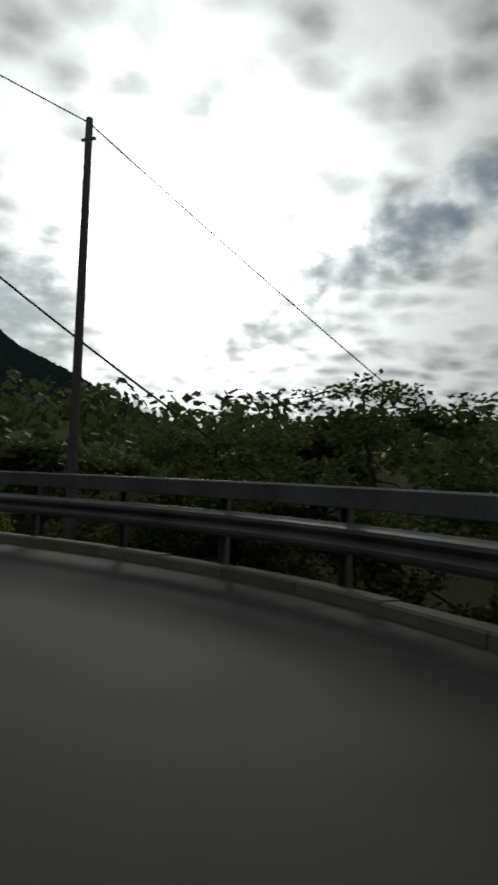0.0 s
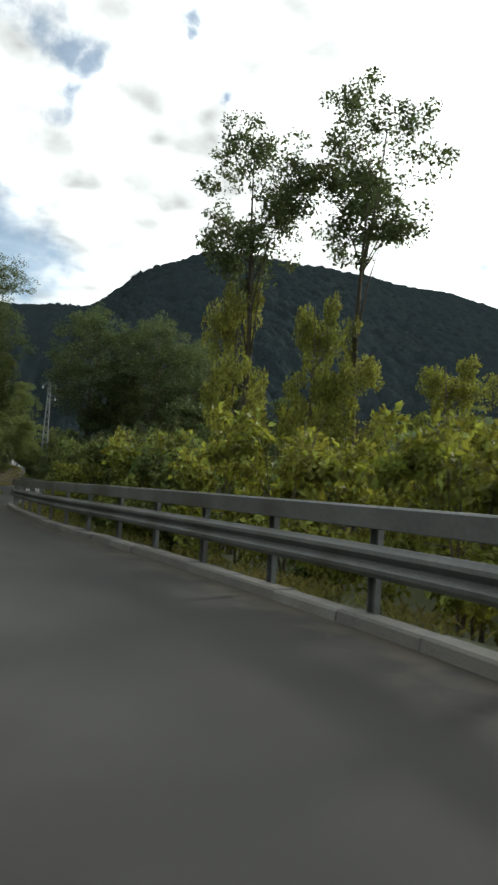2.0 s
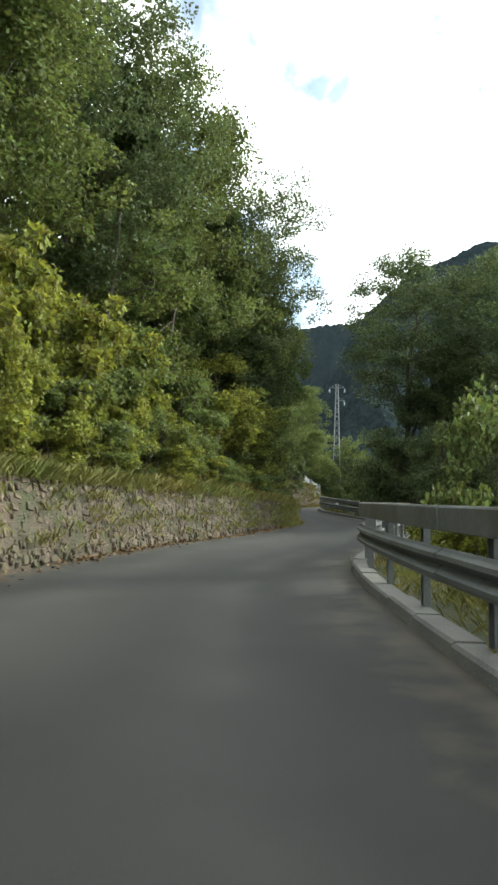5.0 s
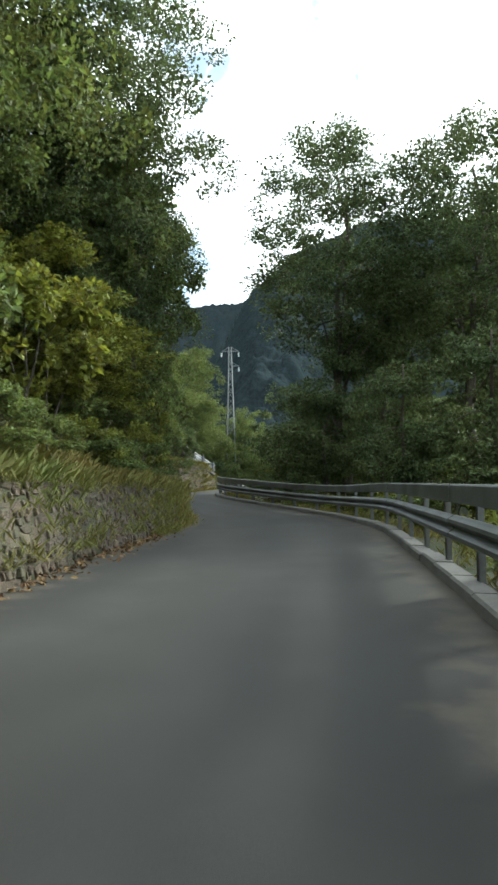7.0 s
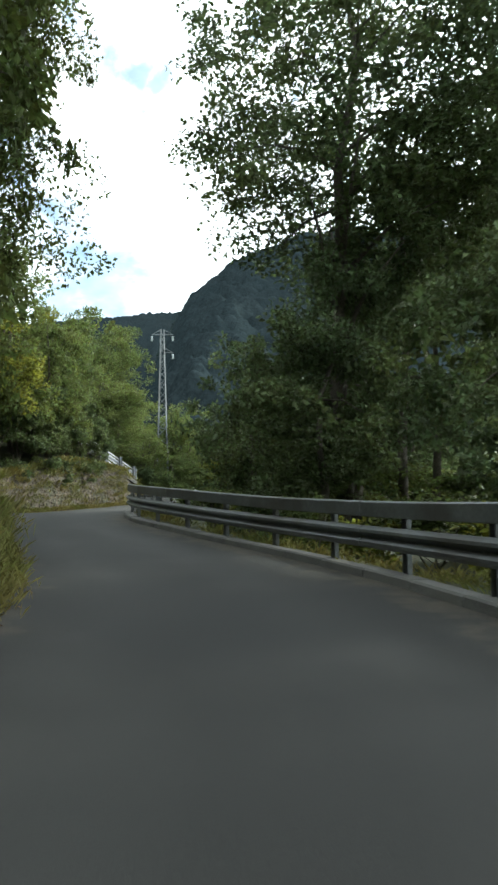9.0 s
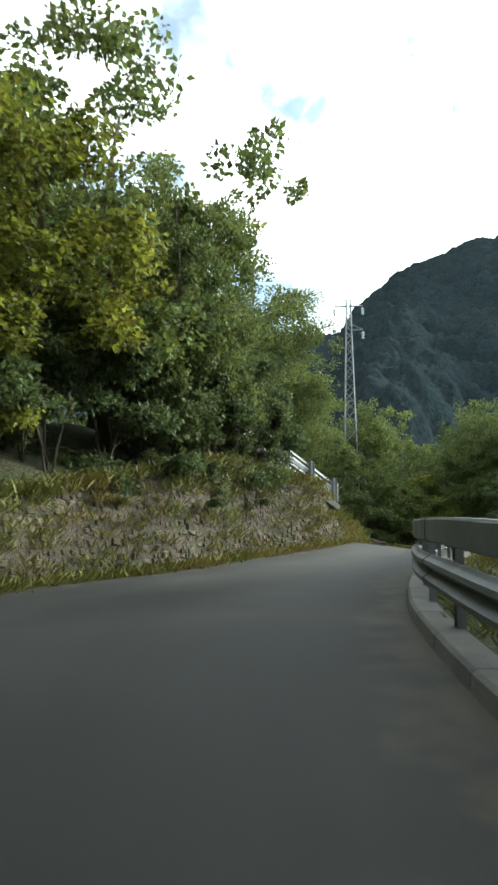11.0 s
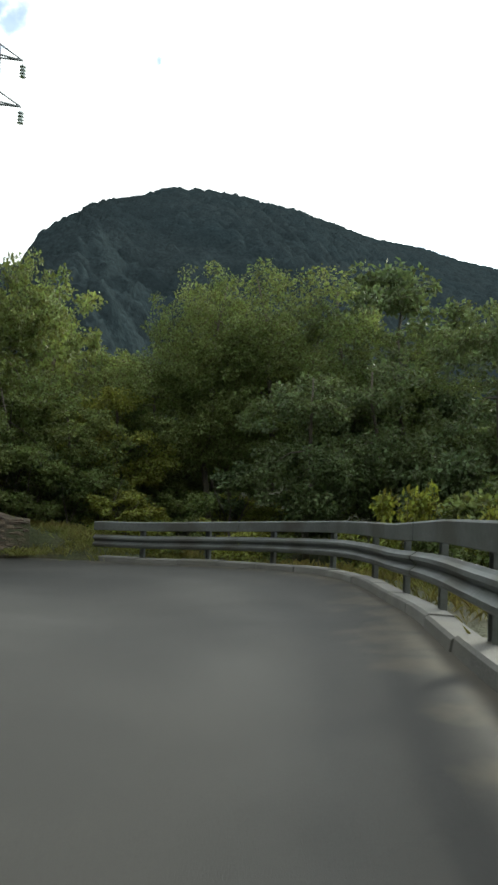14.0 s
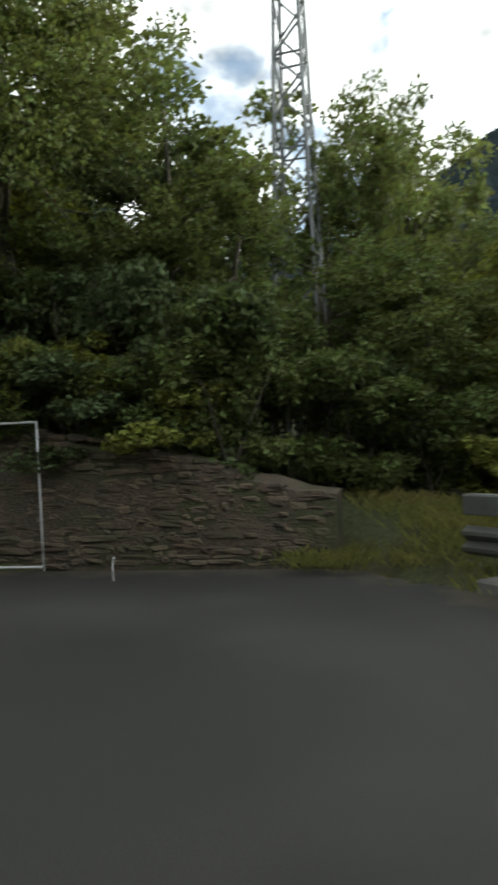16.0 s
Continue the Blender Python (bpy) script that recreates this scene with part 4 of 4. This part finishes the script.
for i in range(25):
    y = -16 + i * 1.2 + random.uniform(-0.5, 0.5)
    p = spot(R_LINE, y, random.uniform(2.2, 6.0))
    top = random.uniform(2.2, 3.6) + fall(y)
    g = ground_at(p.x, p.y)
    plant(random.choice(("shrub_a", "shrub_a", "shrub_b")), p.x, p.y, (top - g) / 3, random.uniform(0.9, 1.3))
for i in range(16):
    y = random.uniform(15, 64)
    p = spot(R_LINE, y, random.uniform(1.6, 3.5))
    g = ground_at(p.x, p.y)
    plant(random.choice(("shrub_b", "shrub_c")), p.x, p.y, (random.uniform(0.7, 1.5) + fall(p.y) - g) / 3, random.uniform(0.6, 0.9))
for x, y, top, w in [(4.4, 16.5, 1.6, 0.55), (5.4, 18.4, 1.5, 0.5), (4.6, 14.9, 1.5, 0.5), (18.6, 79.2, 2.3, 0.5), (18.9, 77.0, 2.1, 0.5), (17.6, 84.6, 1.1, 0.45), (16.2, 87.0, 1.2, 0.5)]:
    plant("shrub_c", x, y, (top + fall(y) - ground_at(x, y)) / 3, w)
for i in range(26):
    x = 2 + i * 0.47 + random.uniform(-0.3, 0.3)
    y = 89.3 + random.choice((0.0, 0.9, 1.8)) + random.uniform(0, 0.4)
    plant(random.choice(("shrub_b", "ivy", "shrub_b")), x, y, random.uniform(0.7, 1.15), random.uniform(0.8, 1.1), sink=0.3)
for i in range(20):
    p = spot(R_LINE, 64 + i * 1.15, random.uniform(2.4, 5.5))
    plant(random.choice(("shrub_b", "shrub_b", "shrub_a")), p.x, p.y, (random.uniform(0.6, 1.5) + fall(p.y) - ground_at(p.x, p.y)) / 3, random.uniform(0.7, 1.0))
for i in range(12):
    p = Vector((random.uniform(13.5, 22), random.uniform(88.5, 93), 0))
    plant(random.choice(("shrub_b", "shrub_a")), p.x, p.y, random.uniform(0.5, 0.9), random.uniform(0.7, 1.0))


# grass and fallen leaves
def tufts(name, label, places, blades, length, material, spread=0.16):
    rng = np.random.default_rng(5)
    P = np.repeat(np.array(places), blades, 0)
    n = len(P)
    P = P + np.concatenate([rng.normal(size=(n, 2)) * spread, np.zeros((n, 1))], 1)
    a = rng.uniform(0, 6.283, n)
    lean = rng.uniform(0.15, 1.3, n)
    L = length * rng.uniform(0.5, 1.3, n)
    d = np.stack([np.cos(a) * lean, np.sin(a) * lean, np.ones(n)], 1)
    d /= np.linalg.norm(d, axis=1)[:, None]
    s = np.stack([-np.sin(a), np.cos(a), np.zeros(n)], 1) * 0.0027
    mid = P + d * L[:, None] * 0.6
    tip = mid + (d * 0.5 + np.stack([np.cos(a), np.sin(a), -0.3 * np.ones(n)], 1) * 0.25) * L[:, None] * 0.6
    v = np.stack([P - s, P + s, mid + s, tip, mid - s], 1).reshape(-1, 3)
    ob = new(name, raw(name, v, np.arange(5 * n).reshape(n, 5), material))
    return tagged(ob, label, "grass", kind="stuff")


random.seed(3)
pl = []
for i in range(3600):
    y = random.uniform(-3, 78)
    d = 0.25 + abs(random.gauss(0, 1)) * (0.45 if y < 20 else 0.75)
    if d > 3.2 or (57 < y < 66.5 and d > 0.6):
        continue
    p = spot(L_LINE, y, -d)
    h = float(wall_height(np.array(p.y)))
    pl.append((p.x, p.y, max(ground_at(p.x, p.y), h - 0.08 + float(road_z(p.x, p.y, 0)) if d < 0.7 else -9) - 0.03))
tufts("bank_grass", "dry yellow-green grass along the top of the wall", pl, 25, 0.38, M_GRASS)
pl = []
for i in range(2600):
    y = random.choice((random.uniform(30, 56), random.uniform(56, 78)))
    p = spot(L_LINE, y, random.uniform(-0.3, 0.05))
    pl.append((p.x, p.y, float(road_z(p.x, p.y, 0)) + random.choice((0.0, 0.0, 0.0, 0.0, random.uniform(0, 0.9 * float(wall_height(np.array(p.y))))))))
for i in range(500):
    p = spot(R_LINE, random.uniform(-15, 84), random.uniform(0.5, 1.4))
    pl.append((p.x, p.y, ground_at(p.x, p.y) - 0.02))
for i in range(260):
    y = random.uniform(87.3, 90)
    pl.append((random.uniform(12.5, 17), y, 0.1 + fall(y)))
for i in range(420):
    p = (random.uniform(13.4, 18), random.uniform(86.2, 90.5))
    pl.append((*p, ground_at(*p) - 0.02))
for i in range(420):
    y = random.uniform(2, 40)
    p = spot(L_LINE, y, random.uniform(-0.22, -0.02))
    pl.append((p.x, p.y, fall(p.y) + float(wall_height(np.array(p.y))) * random.uniform(0.1, 1.0)))
for i in range(420):
    y = random.uniform(54, 78)
    p = spot(L_LINE, y, random.uniform(-0.26, 0.0))
    pl.append((p.x, p.y, float(road_z(p.x, p.y, 0)) + float(wall_height(np.array(p.y))) * random.uniform(0.0, 1.0)))
tufts("verge_grass", "rough verge grass at the foot of the wall and rail", pl, 20, 0.25, M_GRASS)

rng = np.random.default_rng(9)
pl = []
for i in range(1500):
    y = random.uniform(6, 66) if i % 2 else random.uniform(12, 30)
    p = spot(L_LINE, y, abs(random.gauss(0, 0.22)) + 0.0)
    pl.append((p.x, p.y, 0.012 + random.random() * 0.03 + float(road_z(p.x, p.y, 0))))
v, f = leaf_cloud(rng, np.array(pl), np.full(len(pl), 0.03), 1, 0.09, 0.2)
v[:, 2] = np.maximum(v[:, 2], road_z(v[:, 0], v[:, 1]) + 0.004)
tagged(new("leaf_litter", raw("leaf_litter", v, f, M_LITTER)), "brown fallen leaves drifted along the wall foot", "leaves", kind="stuff")


# ---- far woods on the hills ----
def woods_band(name, label, x, y, r, k, lo, hi, rng, material):
    """Crowns as shells of leafy sprays that face outwards; one mesh for a whole hillside."""
    z = terrain(x, y)
    size = rng.uniform(2.6, 4.6, len(x)) * np.clip(r / 220, 0.55, 2.0)
    c = np.repeat(np.stack([x, y, z + size * 0.8], 1), k, 0)
    s = np.repeat(size, k)[:, None]
    m = len(c)
    g = rng.normal(size=(m, 3))
    g[:, 2] = np.abs(g[:, 2]) - 0.35
    g /= np.linalg.norm(g, axis=1)[:, None]
    p = c + g * s * rng.uniform(0.75, 1.05, (m, 1)) * np.array([1, 1, 1.15])
    face = g + 0.3 * rng.normal(size=(m, 3))
    t1 = np.cross(face, rng.normal(size=(m, 3)))
    t1 /= np.linalg.norm(t1, axis=1)[:, None]
    t2 = np.cross(face, t1)
    t2 /= np.linalg.norm(t2, axis=1)[:, None]
    L = s * rng.uniform(lo, hi, (m, 1))
    v = np.stack([p - t1 * L, p - t2 * L * 0.8, p + t1 * L, p + t2 * L * 0.8], 1).reshape(-1, 3)
    me = raw(name, v, np.arange(4 * m).reshape(m, 4), material)
    tagged(new(name, me), label, "woods", kind="stuff")


def far_woods():
    rng = np.random.default_rng(4)
    a = rng.uniform(-14, 172, 90000)
    rd = np.interp(a, RA[:, 0], RA[:, 1])
    far = np.where(a > 78, 170.0, rd * 1.05)
    r = np.sqrt(rng.random(len(a))) * 680
    keep = (r < far) & (r > np.where(a > 78, 24, 50)) & (rng.random(len(a)) < 0.36 / np.clip(r / 220, 0.55, 2.0) ** 2)
    a, r = np.radians(a[keep]), r[keep]
    x, y = 5 + np.sin(a) * r, 30 + np.cos(a) * r
    clear = np.minimum(dist_to(R_LINE, x, y)[0], dist_to(N_LINE, x, y)[0]) > 14
    x, y, r = x[clear & (x > 4)], y[clear & (x > 4)], r[clear & (x > 4)]
    near = r < 125
    woods_band("valley_woods", "dense dark green woods in the valley below the road", x[near], y[near], r[near], 42, 0.12, 0.2, rng, DK)
    # treetops along the skyline of the near mountain
    ra = rng.uniform(6, 34, 420)
    rr = np.interp(ra, RA[:, 0], RA[:, 1]) * rng.uniform(0.975, 1.005, len(ra))
    ra = np.radians(ra)
    woods_band("ridge_sprays", "ragged treetops standing out of the mountain woods", 5 + np.sin(ra) * rr, 30 + np.cos(ra) * rr, np.full(len(ra), 260.0), 60, 0.1, 0.17, rng, M_HAZY_FOREST)
    # closed canopy of the hillsides: a fine sheet of rounded crowns
    az = np.radians(np.arange(-14, 100, 0.22))
    edge = np.interp(np.degrees(az), RA[:, 0], RA[:, 1]) * 1.06
    u = np.linspace(0, 1, 260)[:, None] ** 1.25
    R = 95 + (edge[None, :] - 95) * u
    X, Y = 5 + np.sin(az) * R, 30 + np.cos(az) * R
    Z = terrain(X, Y)
    best = np.zeros(X.shape)
    for cell, lo, hi in ((8.0, 2.0, 5.0), (4.2, 1.2, 2.2)):
        ci, cj = np.floor(X / cell).astype(int), np.floor(Y / cell).astype(int)
        spots = rng.random((256, 256, 4))
        dome = np.zeros(X.shape)
        for di in (-1, 0, 1):
            for dj in (-1, 0, 1):
                q = spots[(ci + di) % 256, (cj + dj) % 256]
                d = np.hypot(X - (ci + di + q[..., 0]) * cell, Y - (cj + dj + q[..., 1]) * cell)
                w = cell * (0.6 + 0.35 * q[..., 2])
                dome = np.maximum(dome, (lo + hi * q[..., 3]) * np.sqrt(np.clip(1 - (d / w) ** 2, 0, 1)))
        best = best + dome
    Z = Z + (4.6 + best + rng.normal(size=X.shape) * 0.25) * np.clip((R - 95) / 40, 0, 1) - np.clip((100 - R) / 5, 0, 1) * 1.5
    nr, na = X.shape
    ids = np.arange(nr * na).reshape(nr, na)
    quads = np.stack([ids[:-1, :-1], ids[1:, :-1], ids[1:, 1:], ids[:-1, 1:]], -1).reshape(-1, 4)
    tagged(new("far_woods", raw("far_woods", np.stack([X, Y, Z], -1).reshape(-1, 3), quads, M_HAZY_CANOPY, True)), "dense dark woods covering the mountain sides, bluish haze in their colour", "woods", kind="stuff")


def far_mountain():
    """The wooded mountain that closes the valley behind the nearer one."""
    rng = np.random.default_rng(8)
    az = np.radians(np.arange(-16, 20, 0.16))
    top = np.interp(np.degrees(az), *zip(*FAR_RIDGE))
    u = np.linspace(0, 1.12, 60)[:, None]
    R = 800 + 450 * u
    X, Y = 5 + np.sin(az) * R, 30 + np.cos(az) * R
    spur = np.sin(np.degrees(az) * 1.7 + 3 * u) * 14 + np.sin(np.degrees(az) * 4.1 - 5 * u) * 5
    Z = np.where(u < 1, 60 + (top - 60) * np.clip(u, 0, 1) ** 0.9, top - (u - 1) * 300) + spur * np.clip(1 - u, 0, 1) + rng.uniform(0, 5, X.shape)
    nr, na = X.shape
    ids = np.arange(nr * na).reshape(nr, na)
    quads = np.stack([ids[:-1, :-1], ids[1:, :-1], ids[1:, 1:], ids[:-1, 1:]], -1).reshape(-1, 4)
    tagged(new("far_mountain", raw("far_mountain", np.stack([X, Y, Z], -1).reshape(-1, 3), quads, M_HAZY_CANOPY, True)), "wooded mountain closing the valley far away, haze painted in as blue-grey", "mountain", kind="structure")


far_woods()
far_mountain()


# ---- pylon ----
def pylon(x, y, base, top):
    root = tagged(new("pylon"), "grey steel lattice power pylon among the trees", "pylon")
    H = top - base
    root.location = (x, y, base)
    root.rotation_euler = (0, 0, radians(-12))

    def half(z):
        return 0.14 + 0.48 * (1 - z / H)

    def corner(k, z):
        s = half(z)
        return Vector((s * (1, 1, -1, -1)[k], s * (1, -1, -1, 1)[k], z))
    for k in range(4):
        bm = bmesh.new()
        add_bar(bm, corner(k, 0), corner(k, H), 0.075)
        part("leg", bm, M_PYLON, root)
    z, i = 0.0, 0
    while z < H - 0.4:
        dz = 1.1 * half(z) + 0.34
        for k in range(4):
            a, b = corner(k, z), corner((k + 1) % 4, min(z + dz, H))
            if (i + k) % 2:
                a, b = corner((k + 1) % 4, z), corner(k, min(z + dz, H))
            bm = bmesh.new()
            add_bar(bm, a, b, 0.05)
            part("brace", bm, M_PYLON, root)
            if i % 3 == 0:
                bm = bmesh.new()
                add_bar(bm, corner(k, z), corner((k + 1) % 4, z), 0.04)
                part("brace", bm, M_PYLON, root)
        z += dz
        i += 1
    for z, side, reach in ((H - 0.2, -1, 0.75), (H - 0.2, 1, 0.75), (H - 2.0, 1, 0.75)):
        arm = None
        bm = bmesh.new()
        tip = Vector((side * (reach + 0.28), 0, z - 0.32))
        for dy in (-0.25, 0.25):
            add_bar(bm, Vector((side * 0.14, dy * 0.5, z - 0.3)), tip, 0.055)
        add_bar(bm, Vector((side * 0.14, 0, z + 0.18)), tip, 0.05)
        add_bar(bm, Vector((side * 0.55, -0.07, z - 0.31)), Vector((side * 0.55, 0.07, z - 0.31)), 0.04)
        arm = part("crossarm", bm, M_PYLON, root)
        bm = bmesh.new()
        for j in range(4):
            bmesh.ops.create_cone(bm, cap_ends=True, segments=10, radius1=0.13, radius2=0.05, depth=0.1, matrix=Matrix.Translation(tip + Vector((0, 0, -0.2 - 0.13 * j))))
        part("insulator", bm, M_GLASS, arm, "glass disc insulator string")
    return root


pylon(12.45, 96.2, ground_at(12.45, 96.2) - 0.1, 16.85)


# ---- poles and cables ----
def utility_pole(foot, top, label):
    root = tagged(new("utility_pole"), label, "utility pole", "poles along the bend")
    root.location = foot
    t = Vector(top) - Vector(foot)
    bm = bmesh.new()
    add_tube(bm, [t * (i / 6) for i in range(7)], [0.115 - 0.04 * i / 6 for i in range(7)], 12)
    part("shaft", bm, M_POLE, root)
    bm = bmesh.new()
    add_box(bm, (0.05, 0.34, 0.05), Matrix.Translation(t * 0.955))
    part("bracket", bm, M_STEEL, root, "galvanised cable bracket")
    return root


def cable(a, b, sag, radius, label):
    a, b = Vector(a), Vector(b)
    bm = bmesh.new()
    pts = [a.lerp(b, i / 24) - Vector((0, 0, sag * 4 * (i / 24) * (1 - i / 24))) for i in range(25)]
    add_tube(bm, pts, [radius] * 25, 6)
    return tagged(part("cable", bm, M_CABLE), label, "cable", "overhead cables")


POLE_A, POLE_A_TOP = (5.3, -21.65, ground_at(5.3, -21.65) - 0.4), (5.25, -21.65, 8.65)
POLE_B, POLE_B_TOP = (5.15, -15.55, ground_at(5.15, -15.55) - 0.4), (6.08, -15.55, 9.05)
utility_pole(POLE_A, POLE_A_TOP, "tall weathered wooden utility pole behind the guard rail")
utility_pole(POLE_B, POLE_B_TOP, "leaning weathered wooden utility pole carrying a thick cable")
B_ARM = Vector(POLE_B).lerp(Vector(POLE_B_TOP), 0.905)
CAB_B1, CAB_B2 = (-6.7, 7.8, 19.6), (5.9, -31.5, -2.2)
CAB_A1, CAB_A2 = (-12.7, 0.6, 19.0), (15.0, -36.4, -3.6)
cable(B_ARM, CAB_B1, 0.5, 0.028, "thick black bundled cable running along the road")
cable(B_ARM, CAB_B2, 0.4, 0.028, "thick black bundled cable dropping into the valley")
cable(Vector(POLE_A_TOP) - Vector((0, 0, 0.1)), CAB_A1, 0.2, 0.014, "thin overhead wire above the road")
cable(Vector(POLE_A_TOP) - Vector((0, 0, 0.1)), CAB_A2, 0.3, 0.014, "thin overhead wire dropping into the valley")


# ---- fence on the bank ----
def bank_fence():
    """Paired pale rails on broad steel posts, climbing the top of the wall; the low end closes in a plate."""
    root = tagged(new("fence"), "pale steel rail fence climbing along the top of the bank", "fence")
    a, b = Vector((7.2, 69.75, 0)), Vector((3.75, 66.3, 0))
    n = 5
    feet = []
    for i in range(n):
        t = i / (n - 1)
        p = a.lerp(b, t)
        p.z = 2.12 + 1.95 * t + float(fall(p.y))
        feet.append(p)
        bm = bmesh.new()
        add_box(bm, (0.17, 0.014, 1.2), Matrix.Translation(p + Vector((0, 0, 0.13))) @ Matrix.Rotation(radians(45), 4, "Z"))
        for q in (-0.085, 0.085):
            add_box(bm, (0.012, 0.1, 1.2), Matrix.Translation(p + Vector((q * 0.7, q * 0.7, 0.13))) @ Matrix.Rotation(radians(45), 4, "Z"))
        part("post", bm, M_ZINC, root, "dull grey steel fence post")
    along = (b - a).normalized()
    out = Vector((along.y, -along.x, 0)) * 0.07
    for k in range(4):
        for p, q in zip(feet, feet[1:]):
            bm = bmesh.new()
            d = q - p
            c = (p + q) / 2 + out + Vector((0, 0, (0.02, 0.19, 0.41, 0.56)[k]))
            add_box(bm, (d.length + 0.02, 0.035, 0.065), Matrix.Translation(c) @ d.to_track_quat("X", "Z").to_matrix().to_4x4(), 0.012)
            part("rail", bm, M_PAINT, root, "pale painted fence rail")
    for p, q in zip(feet, feet[1:]):
        bm = bmesh.new()
        d = q - p
        add_box(bm, (d.length - 0.06, 0.008, 0.11), Matrix.Translation((p + q) / 2 + out * 0.6 + Vector((0, 0, 0.3))) @ d.to_track_quat("X", "Z").to_matrix().to_4x4())
        part("panel", bm, M_ZINC, root, "grey sheet panel between the rails")
    bm = bmesh.new()
    e = feet[0] - along * 0.16 + out
    for k in range(4):
        add_box(bm, (0.3, 0.012, 0.14), Matrix.Translation(e + Vector((0, 0, 0.02 + 0.16 * k))) @ Matrix.Rotation(radians(38 + 4 * (k % 2)), 4, "Z"), 0.004)
    part("end_plate", bm, M_ZINC, root, "ribbed steel end plate")
    bm = bmesh.new()
    d = feet[-1] - feet[0]
    add_box(bm, (d.length + 0.1, 0.24, 0.2), Matrix.Translation((feet[0] + feet[-1]) / 2 - out + Vector((0, 0, -0.26))) @ d.to_track_quat("X", "Z").to_matrix().to_4x4(), 0.02)
    part("footing", bm, M_CONCRETE, root, "weathered pale concrete footing")


bank_fence()


# ---- metal frame against the hairpin wall ----
def white_frame():
    root = tagged(new("metal_frame"), "white-painted tubular metal frame against the stone wall", "metal frame")
    root.location = (8.95, 88.1, 0.02 + fall(88.1))
    for name, a, b in (("upright", (0, 0, 0), (0, 0, 2.08)), ("upright", (-2.6, 0.1, 0), (-2.6, 0.1, 2.08)), ("crossbar", (-2.6, 0.1, 2.08), (0, 0, 2.08)), ("crossbar", (-2.6, 0.1, 0.06), (0, 0, 0.06))):
        bm = bmesh.new()
        add_tube(bm, [Vector(a), Vector(b)], [0.016, 0.016], 8)
        part(name, bm, M_PAINT, root)


white_frame()
bm = bmesh.new()
add_tube(bm, [Vector((10.2, 87.3, fall(87.3) - 0.1)), Vector((10.19, 87.3, fall(87.3) + 0.18)), Vector((10.21, 87.31, fall(87.3) + 0.3))], [0.011, 0.01, 0.008], 6)
tagged(part("stake", bm, M_PAINT), "short pale stake at the foot of the stone wall", "stake")
